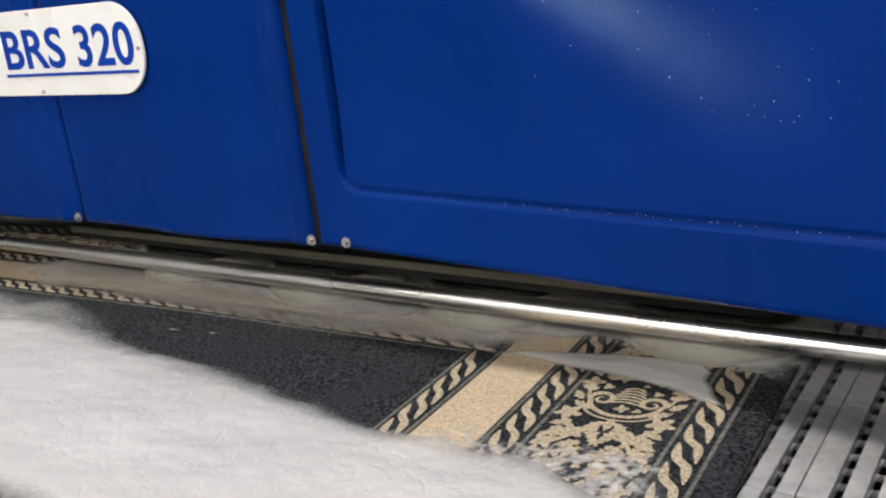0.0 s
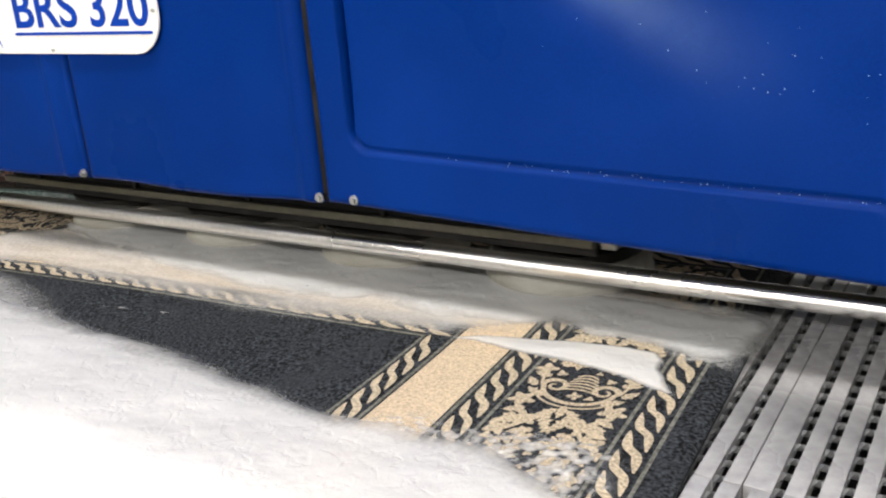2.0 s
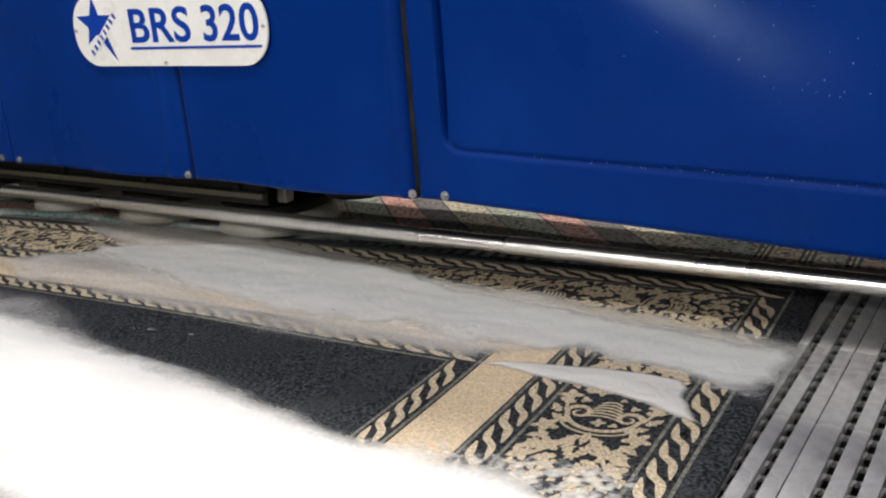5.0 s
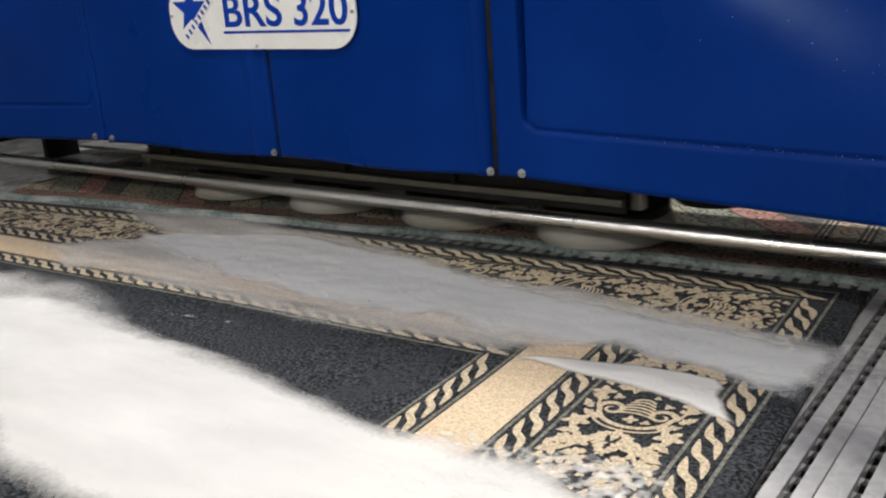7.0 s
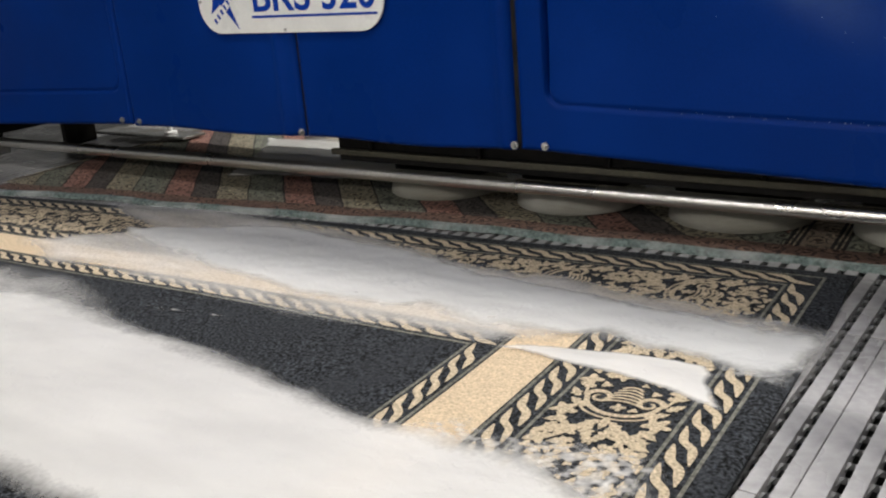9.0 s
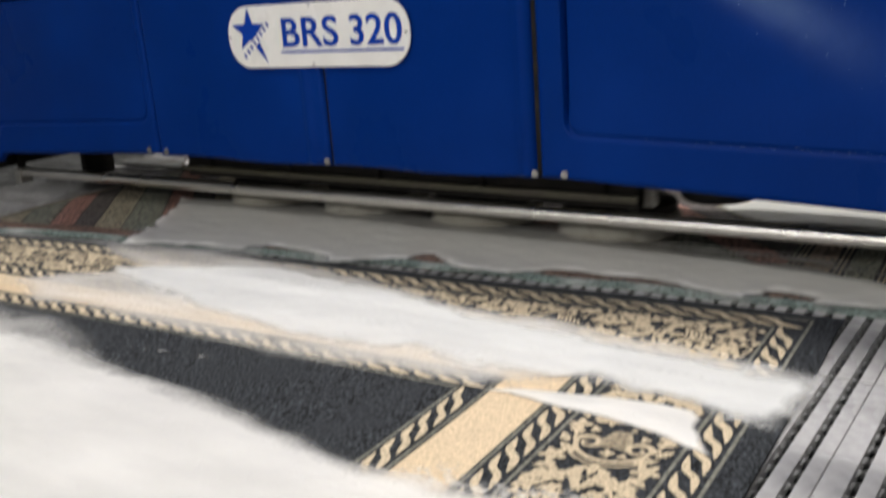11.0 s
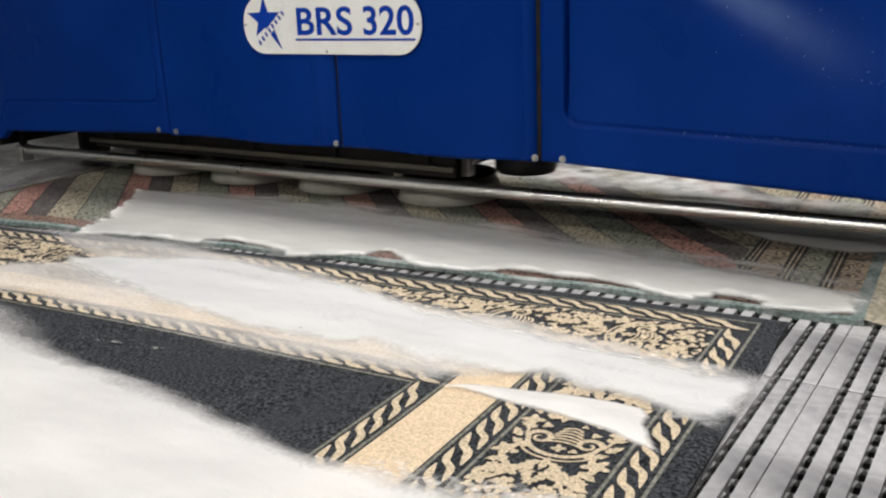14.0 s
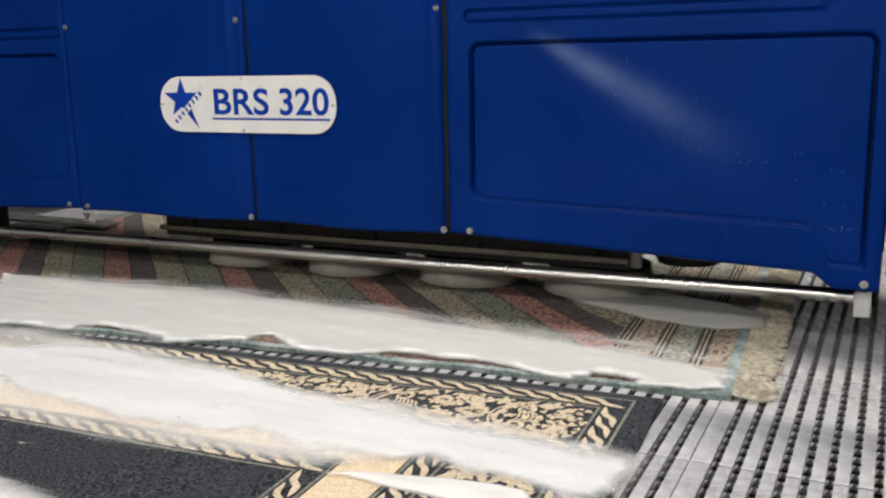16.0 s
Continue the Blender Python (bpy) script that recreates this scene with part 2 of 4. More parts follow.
    under.inputs["Color"].default_value = (0.24, 0.24, 0.235, 1)
    both = t.nodes.new("ShaderNodeAddShader")
    t.links.new(b.outputs[0], both.inputs[0])
    t.links.new(under.outputs[0], both.inputs[1])
    clear = t.nodes.new("ShaderNodeBsdfTransparent")
    mix = t.nodes.new("ShaderNodeMixShader")
    t.links.new(blend.outputs["Result"], mix.inputs[0])
    t.links.new(clear.outputs[0], mix.inputs[1])
    t.links.new(both.outputs[0], mix.inputs[2])
    t.links.new(mix.outputs[0], out.inputs["Surface"])
    return m


BLUE = panel_paint()
STEEL = material("polished_steel", (0.86, 0.84, 0.8), 0.3, 1.0, 0.06, 90, 0.01, 0, None, 1.3)
ZINC = material("zinc_steel", (0.55, 0.55, 0.53), 0.4, 0.9, 0.15, 80, 0.05, 0, (0.3, 0.27, 0.22), 9)
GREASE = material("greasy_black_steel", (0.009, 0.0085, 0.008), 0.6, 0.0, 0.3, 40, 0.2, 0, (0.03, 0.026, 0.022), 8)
GREASE.node_tree.nodes["Principled BSDF"].inputs["Specular IOR Level"].default_value = 0.15
OLIVE = material("worn_olive_steel", (0.09, 0.085, 0.06), 0.45, 0.5, 0.2, 60, 0.1, 0, (0.07, 0.06, 0.05), 8)
RUBBER = material("black_rubber", (0.015, 0.015, 0.016), 0.6, 0, 0.2, 70, 0.15)
BRISTLE = material("soapy_bristle", (0.3, 0.285, 0.235), 0.8, 0, 0.3, 160, 0.6, 0, (0.46, 0.45, 0.4), 7)
WHITE = material("white_plate", (0.93, 0.92, 0.88), 0.35, 0, 0.03, 120, 0.01, 0.2, (0.86, 0.85, 0.81), 7)
INK = material("blue_lettering", (0.002, 0.045, 0.36), 0.45, 0, 0.04, 60, 0)
INK.node_tree.nodes["Principled BSDF"].inputs["Specular IOR Level"].default_value = 0.15
SLAT = material("grey_plastic_slat", (0.44, 0.43, 0.425), 0.34, 0, 0.14, 45, 0.08, 0.1, (0.1, 0.1, 0.105), 4.5, 0.3)
# darker than the slats: the shade inside the slots put into the colour
TOOTH = material("shaded_slot_rib", (0.2, 0.2, 0.2), 0.75, 0, 0.3, 90, 0.2, 0, (0.1, 0.1, 0.1), 12)
PIT = material("wet_concrete", (0.05, 0.05, 0.048), 0.45, 0, 0.3, 25, 0.4, 0, (0.03, 0.03, 0.03), 3, 0.2)
WALL = material("hall_wall", (0.55, 0.56, 0.55), 0.8, 0, 0.08, 20, 0.2, 0, (0.42, 0.42, 0.4), 0.8)
CEILING = material("hall_ceiling", (0.5, 0.5, 0.5), 0.85, 0, 0.08, 20, 0.1, 0, (0.4, 0.4, 0.4), 0.8)
CHARCOAL = pile("charcoal_pile", (0.024, 0.0265, 0.03), 2.5, 165, (0.037, 0.04, 0.045), 0.25)
BEIGE = pile("beige_pile", (0.67, 0.53, 0.36), 0.26, 210)
MOTIF = pile("ecru_pile", (0.57, 0.47, 0.33), 0.4, 190)
LINE = pile("grey_pile", (0.19, 0.185, 0.155), 0.5)
STRIPED = rug_stripes()
TEAL = pile("teal_binding", (0.17, 0.215, 0.2), 0.5, 90, (0.5, 0.51, 0.49))
FRINGE = material("cream_cotton", (0.42, 0.38, 0.29), 0.85, 0, 0.5, 70, 0.3, 0, (0.25, 0.22, 0.16), 14)
SUDS = foam_material("white_suds", (0.7, 0.685, 0.655))
# greyer wet suds; part of the grey is the machine's shade in the colour
GREY_SUDS = foam_material("grey_suds", (0.5, 0.495, 0.46))
PALE_SUDS = foam_material("thin_pale_suds", (0.61, 0.61, 0.595))
WATER = material("water_bead", (0.35, 0.45, 0.6), 0.05, 0, 0.05, 50, 0, 1.0)
GLOW = bpy.data.materials.new("lit_tube")
GLOW.use_nodes = True
GLOW.node_tree.nodes["Principled BSDF"].inputs["Emission Color"].default_value = (0.97, 0.98, 1, 1)
GLOW.node_tree.nodes["Principled BSDF"].inputs["Emission Strength"].default_value = 6


# ---- builders ----
def mesh_of(bm, name, mat, smooth=False):
    me = bpy.data.meshes.new(name)
    bm.to_mesh(me)
    bm.free()
    me.materials.append(mat)
    if smooth:
        me.polygons.foreach_set("use_smooth", [True] * len(me.polygons))
    return me


def part(name, bm, mat, parent=None, label="", smooth=False):
    me = bm if isinstance(bm, bpy.types.Mesh) else mesh_of(bm, name, mat, smooth)
    ob = new(name, me)
    ob.parent = parent
    return tagged(ob, label)


def empty(name, parent=None):
    ob = new(name)
    ob.parent = parent
    return ob


def box(x0, x1, y0, y1, z0, z1, bevel=0.0, bm=None):
    bm = bm or bmesh.new()
    made = bmesh.ops.create_cube(bm, size=1)["verts"]
    bmesh.ops.scale(bm, vec=(x1 - x0, y1 - y0, z1 - z0), verts=made)
    bmesh.ops.translate(bm, vec=((x0 + x1) / 2, (y0 + y1) / 2, (z0 + z1) / 2), verts=made)
    if bevel:
        edges = list({e for v in made for e in v.link_edges})
        bmesh.ops.bevel(bm, geom=edges, offset=bevel, segments=2, affect="EDGES", profile=0.5)
    return bm


def rod(p, q, r, n=20, bm=None, r2=None, caps=True):
    bm = bm or bmesh.new()
    p, q = Vector(p), Vector(q)
    made = bmesh.ops.create_cone(bm, cap_ends=caps, segments=n, radius1=r, radius2=r if r2 is None else r2, depth=(q - p).length)["verts"]
    m = Matrix.Translation((p + q) / 2) @ (q - p).to_track_quat("Z", "Y").to_matrix().to_4x4()
    bmesh.ops.transform(bm, matrix=m, verts=made)
    return bm


def lathe(profile, n=40, bm=None):
    """A turned shape round z from (radius, height) pairs."""
    bm = bm or bmesh.new()
    rings = [[bm.verts.new((r * math.cos(6.28318 * k / n), r * math.sin(6.28318 * k / n), h)) for k in range(n)] for r, h in profile]
    for a, b in zip(rings, rings[1:]):
        for k in range(n):
            bm.faces.new((a[k], a[(k + 1) % n], b[(k + 1) % n], b[k]))
    bm.faces.new(rings[-1])
    bm.faces.new(rings[0][::-1])
    return bm


def smoothstep(a, b, x):
    k = np.clip((x - a) / (b - a), 0, 1)
    return k * k * (3 - 2 * k)


def value_noise(x, y, seed=0):
    """Smooth noise on arrays, about -1 to 1."""
    xi, yi = np.floor(x).astype(int), np.floor(y).astype(int)
    fx, fy = x - xi, y - yi
    fx, fy = fx * fx * (3 - 2 * fx), fy * fy * (3 - 2 * fy)

    def corner(a, b):
        h = np.sin(a * 127.1 + b * 311.7 + seed * 74.7) * 43758.5453
        return 2 * (h - np.floor(h)) - 1

    low = corner(xi, yi) * (1 - fx) + corner(xi + 1, yi) * fx
    top = corner(xi, yi + 1) * (1 - fx) + corner(xi + 1, yi + 1) * fx
    return low * (1 - fy) + top * fy


def octaves(x, y, seed=0, n=4):
    return sum(value_noise(x * 2 ** k, y * 2 ** k, seed + k) / 2 ** k for k in range(n)) / 1.6


# ---- hall ----
def hall():
    part("ground", box(-9, 7, -6, 12, -0.42, -0.3), PIT)
    tagged(bpy.data.objects["ground"], "dark wet concrete pit floor under the grating", "floor", kind="structure")
    for name, dims in (("wall_north", (-9, 7, 12, 12.2, -0.3, 4.8)), 
                       ("wall_west", (-9.2, -9, -6.2, 12.2, -0.3, 4.8)), ("wall_east", (7, 7.2, -6.2, 12.2, -0.3, 4.8))):
        tagged(part(name, box(*dims), WALL), "plain painted wall of the wash hall", "wall", kind="structure")
    tagged(part("ceiling", box(-9.2, 7.2, -6.2, 12.2, 4.8, 5.0), CEILING), "plain pale ceiling of the wash hall", "ceiling", kind="structure")
    # the wall behind the camera, with the long window added for fill light
    x0, x1, z0, z1, watts = ADDED_WINDOW
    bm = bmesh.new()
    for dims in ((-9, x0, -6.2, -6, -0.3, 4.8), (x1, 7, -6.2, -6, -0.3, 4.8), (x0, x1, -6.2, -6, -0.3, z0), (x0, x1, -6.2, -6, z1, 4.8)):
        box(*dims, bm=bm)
    tagged(part("wall_south", bm, WALL), "plain painted wall with an added long window opening", "wall", kind="structure")
    window = tagged(empty("added_window"), "unseen long window added as fill light, in a white metal frame", "window", kind="structure")
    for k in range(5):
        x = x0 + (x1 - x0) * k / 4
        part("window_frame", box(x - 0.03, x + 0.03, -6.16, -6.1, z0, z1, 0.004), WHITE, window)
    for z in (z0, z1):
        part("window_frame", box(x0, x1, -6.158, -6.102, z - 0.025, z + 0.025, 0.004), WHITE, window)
    for x, y, z, length, watts, tilt in STRIPS:
        light = tagged(empty("ceiling_light"), "long white fluorescent strip light, unseen, set below the ceiling", "lamp", "strip lights")
        light.location, light.rotation_euler.x = (x, y, z), radians(tilt)
        part("housing", box(-length / 2, length / 2, -0.14, 0.14, 0.05, 0.12, 0.01), WHITE, light)
        for w in (-0.07, 0.07):
            part("tube", rod((-length / 2, w, 0.035), (length / 2, w, 0.035), 0.013, 12), GLOW, light)
        # rods up to the ceiling, or back to the wall where the light is tilted
        reach = (6.0 + y) / math.sin(radians(tilt)) if tilt else 4.8 - z
        for w in (-length / 3, length / 3):
            part("hanger", rod((w, 0, 0.12), (w, 0, reach), 0.006, 8), ZINC, light)


# ---- machine ----
def field_panel(name, x0, x1, shape, mat, parent, bottom, top=1.34, step=0.009, dense=(), label=""):
    """A moulded sheet from x0 to x1: shape(x, z) gives how far it is pushed in, bottom(x) its lower edge; edges turn back."""
    fine = [np.arange(a - 0.022, a + 0.022, 0.0022) for a in dense]
    xs = np.unique(np.round(np.concatenate([np.linspace(x0, x1, max(12, int((x1 - x0) / step))), *fine]), 4))
    xs = xs[(xs >= x0 - 1e-6) & (xs <= x1 + 1e-6)]
    v = np.concatenate([np.linspace(0, 0.5, 110)[:-1], np.linspace(0.5, 0.68, 70)[:-1], np.linspace(0.68, 1, 20)])
    X, V = np.meshgrid(xs, v)
    B = bottom(X)
    Z = B + (top - B) * V
    Y = shape(X, Z)
    rim = np.minimum(np.minimum(X - x0, x1 - X), np.minimum(Z - B, top - Z))
    Y = Y + 0.009 * (1 - np.clip(rim / 0.012, 0, 1)) ** 2
    n, m = X.shape
    front = np.stack([X, Y, Z], -1).reshape(-1, 3)
    back = front + np.array([0, 0.022, 0])
    pts = np.concatenate([front, back])
    idx = np.arange(n * m).reshape(n, m)
    faces = np.stack([idx[:-1, :-1], idx[:-1, 1:], idx[1:, 1:], idx[1:, :-1]], -1).reshape(-1, 4).tolist()
    loop = list(idx[0, :]) + list(idx[1:, -1]) + list(idx[-1, -2::-1]) + list(idx[-2:0:-1, 0])
    o = n * m
    for a, b in zip(loop, loop[1:] + loop[:1]):
        faces.append((b, a, a + o, b + o))
    me = bpy.data.meshes.new(name)
    me.from_pydata(pts.tolist(), [], [tuple(int(i) for i in f) for f in faces])
    me.materials.append(mat)
    me.polygons.foreach_set("use_smooth", [True] * len(me.polygons))
    ob = new(name, me)
    ob.parent = parent
    return tagged(ob, label)


def rounded(X, Z, x0, x1, z0, z1, r):
    """Signed distance to a rounded rectangle, negative inside."""
    qx = np.abs(X - (x0 + x1) / 2) - (x1 - x0) / 2 + r
    qz = np.abs(Z - (z0 + z1) / 2) - (z1 - z0) / 2 + r
    return np.hypot(np.maximum(qx, 0), np.maximum(qz, 0)) + np.minimum(np.maximum(qx, qz), 0) - r


def side_shape(X, Z):
    """Moulding of an end panel, x counted from the machine's end (0) towards its middle (-1.24)."""
    floor_line = 0.352 - 0.03 * (X + 1.15) - 0.1 * smoothstep(-0.2, -0.115, X)
    sheer = rounded(X, Z, -1.163, -0.04, floor_line - 0.05, 0.825, 0.035)
    corner = np.hypot(np.minimum(X + 1.163 - 0.045, 0), np.minimum(Z - floor_line - 0.045, 0))
    sheer = np.maximum(sheer, corner - 0.045)
    low = smoothstep(-0.006, 0.02, Z - floor_line)
    slot = rounded(X, Z, -1.175, -0.165, 0.885, 0.917, 0.014)
    y = (0.004 + 0.006 * smoothstep(0.0, 0.16, Z - floor_line)) * smoothstep(0.004, -0.006, sheer) * low + 0.002 * smoothstep(0.003, -0.007, slot)
    y += 0.025 * np.exp(-((sheer + 0.004) / 0.0045) ** 2) * (0.42 + 0.58 * smoothstep(0.0, 0.1, Z - floor_line)) * (Z > floor_line - 0.02)
    y += 0.014 * np.exp(-(slot / 0.004) ** 2)
    return y + 0.0016 * octaves(X * 2.2, Z * 2.2, 3)


def side_bottom(X):
    return 0.238 - 0.042 * np.clip((X + 1.2) / 1.03, 0, 1) - 0.04 * smoothstep(-0.175, -0.105, X)


def middle_shape(seed, fold):
    def shape(X, Z):
        y = 0.004 * octaves(X * 2.5, Z * 1.4, seed)
        y = y - 0.009 * np.exp(-((X - fold) / 0.018) ** 2)
        return y
    return shape


def seam_bottom(X):
    return 0.232 + 0.004 * np.sin(X * 9)


def star(cx, cz, r, bm):
    pts = []
    for k in range(10):
        a = math.pi / 2 + k * math.pi / 5
        s = r if k % 2 == 0 else r * 0.4
        if k == 5 or k == 4:
            s *= 0.9
        pts.append(bm.verts.new((cx + s * math.cos(a), 0, cz + s * math.sin(a))))
    mid = bm.verts.new((cx, 0, cz))
    for k in range(10):
        bm.faces.new((mid, pts[k], pts[(k + 1) % 10]))


def sign(parent):
    cx, cz, w, h = -1.9965, 0.639, 0.731, 0.19
    bm = bmesh.new()
    r, n = 0.088, 14
    loop = []
    for qx, qz, a0 in ((1, 1, 0), (-1, 1, 90), (-1, -1, 180), (1, -1, 270)):
        for k in range(n + 1):
            a = radians(a0 + 90 * k / n)
            loop.append((cx + qx * (w / 2 - r) + r * math.cos(a), cz + qz * (h / 2 - r) + r * math.sin(a)))
    front = [bm.verts.new((x, -0.014, z)) for x, z in loop]
    rim = [bm.verts.new((cx + (x - cx) * 1.002, -0.0125, cz + (z - cz) * 1.01)) for x, z in loop]
    back = [bm.verts.new((cx + (x - cx) * 1.002, -0.009, cz + (z - cz) * 1.01)) for x, z in loop]
    bm.faces.new(front)
    bm.faces.new(back[::-1])
    for k in range(len(loop)):
        j = (k + 1) % len(loop)
        bm.faces.new((front[k], rim[k], rim[j], front[j]))
        bm.faces.new((rim[k], back[k], back[j], rim[j]))
    bmesh.ops.recalc_face_normals(bm, faces=bm.faces)
    plate = part("sign_plate", bm, WHITE, parent, "white oval-ended sign with blue lettering")

    def letters(text, size, x, z, squeeze, turn=0.0):
        cu = bpy.data.curves.new("lettering", "FONT")
        cu.body, cu.size, cu.extrude, cu.offset = text, size, 0.0004, 0.0022
        cu.space_character = 1.02
        cu.materials.append(INK)
        ob = new("lettering", cu)
        ob.parent = plate
        ob.matrix_basis = Matrix.Translation((x, -0.0148, z)) @ Euler((radians(90), -turn, 0)).to_matrix().to_4x4() @ Matrix.Diagonal((squeeze, 1, 1, 1))
        return ob

    letters("BRS", 0.122, -2.1315, 0.607, 1.19)
    letters("320", 0.122, -1.8555, 0.607, 1.078)
    part("underline", box(-2.133, -1.655, -0.0158, -0.0142, 0.5872, 0.5938), INK, plate)
    bm = bmesh.new()
    star(0, 0, 0.0705, bm)
    for v in bm.verts:
        x, z = v.co.x, v.co.z
        if z < -0.03 and x > 0:
            x, z = x * 1.3 + 0.01, z * 1.7
        v.co = (-2.2655 + x * 1.14, -0.0148, 0.6565 + z * 1.05)
    bmesh.ops.recalc_face_normals(bm, faces=bm.faces)
    part("emblem", bm, INK, plate, "blue star emblem")
    # slanting white band over the emblem and the small maker's line as plain bars
    band = Matrix.Translation((-2.233, -0.0156, 0.6315)) @ Euler((0, radians(-41), 0)).to_matrix().to_4x4()
    b1 = box(-0.094, 0.09, -0.0004, 0.0004, -0.0112, 0.0115)
    b1.transform(band)
    part("emblem_band", b1, WHITE, plate)
    for k in range(8):
        b2 = box(-0.082 + 0.0208 * k, -0.0735 + 0.0208 * k, -0.0012, -0.0006, -0.0082, 0.0082)
        b2.transform(band)
        part("emblem_bar", b2, INK, plate)
    for x, z in ((-2.352, 0.64), (-1.642, 0.637), (-2.0, 0.726), (-2.003, 0.552)):
        bm = bmesh.new()
        rod((x, -0.018, z), (x, -0.012, z), 0.0042, 12, bm)
        part("rivet", bm, ZINC, plate)


def bolt_mesh():
    bm = bmesh.new()
    rod((0, 0.002, 0), (0, -0.002, 0), 0.0105, 20, bm)
    rod((0, -0.002, 0), (0, -0.0085, 0), 0.0068, 6, bm, 0.0062)
    return mesh_of(bm, "bolt", ZINC)


def machine():
    base = tagged(empty("washing_machine"), "blue gantry carpet washing machine on a moving frame", "machine")
    L = 4.02
    field_panel("end_panel", -1.241, 0.0, side_shape, BLUE, base, side_bottom, dense=(-1.163, -0.04), label="moulded blue panel with beads of water and a pale streak")
    field_panel("middle_panel", -1.985, -1.255, middle_shape(1, -1.285), BLUE, base, seam_bottom)
    field_panel("middle_panel", -2.815, -1.993, middle_shape(5, -2.06), BLUE, base, seam_bottom)
    field_panel("end_panel", -L, -2.819, lambda X, Z: side_shape(-L - X, Z), BLUE, base, lambda X: side_bottom(-L - X), dense=(1.163 - L, 0.04 - L))
    sign(base)
    me = bolt_mesh()
    for x, z in ((-2.871, 0.252), (-2.776, 0.25), (-2.003, 0.249), (-1.257, 0.249), (-1.168, 0.251), (-0.037, 0.176), (-3.985, 0.176),
                 (-2.803, 0.92), (-2.022, 0.92), (-1.271, 0.93)):
        b = part("bolt", me, ZINC, base)
        b.location = (x, -0.001, z)
    # black strips behind the open seams, standing in for the shade between the panels
    for x0, x1 in ((-1.2548, -1.2412), (-1.9928, -1.9852)):
        part("seam_shade", box(x0, x1, 0.011, 0.018, 0.24, 1.33), GREASE, base, "black strip standing for the shade in the open seam")
    # frame behind the panels; the unseen rear panel and the far end frame reach low to block light
    part("top_cover", box(-L, 0.0, 0.03, 0.66, 1.3, 1.34, 0.01), BLUE, base)
    part("rear_panel", box(-L, 0.0, 0.64, 0.66, 0.14, 1.3, 0.004), BLUE, base)
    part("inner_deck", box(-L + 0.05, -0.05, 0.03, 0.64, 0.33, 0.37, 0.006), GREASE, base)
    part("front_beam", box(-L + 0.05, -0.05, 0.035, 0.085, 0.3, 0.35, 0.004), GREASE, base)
    part("guide_rail", box(-L + 0.06, -0.06, 0.3, 0.345, 0.215, 0.25, 0.004), OLIVE, base, "worn olive steel guide rail")
    for x in (-L + 0.02, -0.05):
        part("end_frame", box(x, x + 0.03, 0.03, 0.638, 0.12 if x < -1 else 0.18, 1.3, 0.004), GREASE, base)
    # the polished bar, sagging a little towards one end
    part("bar", rod((-3.93, 0.127, 0.09), (-0.045, 0.127, 0.112), 0.0205, 40, caps=False), STEEL, base, "polished round steel bar", True)
    for x, z in ((-3.945, 0.075), (-0.04, 0.097)):
        part("bar_bracket", box(x - 0.022, x + 0.022, 0.095, 0.155, z - 0.036, z + 0.034, 0.004), WHITE if x > -1 else ZINC, base)
        part("bracket_arm", box(x - 0.012, x + 0.012, 0.11, 0.14, z + 0.03, 0.32, 0.003), GREASE, base)
    for x in (-3.99, -0.03):
        part("foot", box(x - 0.02, x + 0.02, 0.46, 0.62, 0.001, 0.2, 0.006), GREASE, base)
    part("rear_plate", box(-4.0, -3.36, 0.63, 0.76, 0.022, 0.034, 0.003), ZINC, base, "flat grey steel rear plate")
    part("levelling_foot", lathe([(0.03, 0.034), (0.032, 0.046), (0.012, 0.05), (0.012, 0.07), (0.02, 0.072), (0.02, 0.082), (0.006, 0.084)], 20), WHITE, base, "white levelling foot").location = (-3.5, 0.68, 0)
    # black block added to keep the view past the outer end dark
    part("end_block", box(0.012, 0.16, 0.06, 0.6, 0.17, 1.28, 0.02), GREASE, base, "black block added at the machine's dark outer end")
    # chain and lead at the outer end
    for k in range(16):
        part("chain_link", box(0.02, 0.028, 0.02 + 0.038 * k, 0.05 + 0.038 * k, 0.118, 0.134, 0.003), ZINC, base)
    # beads of water on the outer panel
    rnd = random.Random(4)
    bm = bmesh.new()
    for k in range(75):
        s = rnd.random() ** 0.8
        x = -0.8 + 0.78 * s + rnd.gauss(0, 0.05)
        z = 0.72 - 0.36 * s + rnd.gauss(0, 0.07)
        if not (-1.1 < x < -0.06 and 0.37 < z < 0.8):
            continue
        r = rnd.uniform(0.0005, 0.0012)
        v = bmesh.ops.create_icosphere(bm, subdivisions=1, radius=r)["verts"]
        bmesh.ops.scale(bm, vec=(1, 0.6, rnd.uniform(1, 1.5)), verts=v)
        bmesh.ops.translate(bm, vec=(x, 0.0095, z), verts=v)
    for k in range(120):
        x = rnd.uniform(-0.95, -0.06)
        z = 0.352 - 0.03 * (x + 1.15) + rnd.gauss(0, 0.006)
        r = rnd.uniform(0.0006, 0.0013)
        v = bmesh.ops.create_icosphere(bm, subdivisions=1, radius=r)["verts"]
        bmesh.ops.translate(bm, vec=(x, 0.007, z), verts=v)
    tagged(part("water_beads", bm, WATER, base, "clear beads of water", True), kind="stuff")
    return base


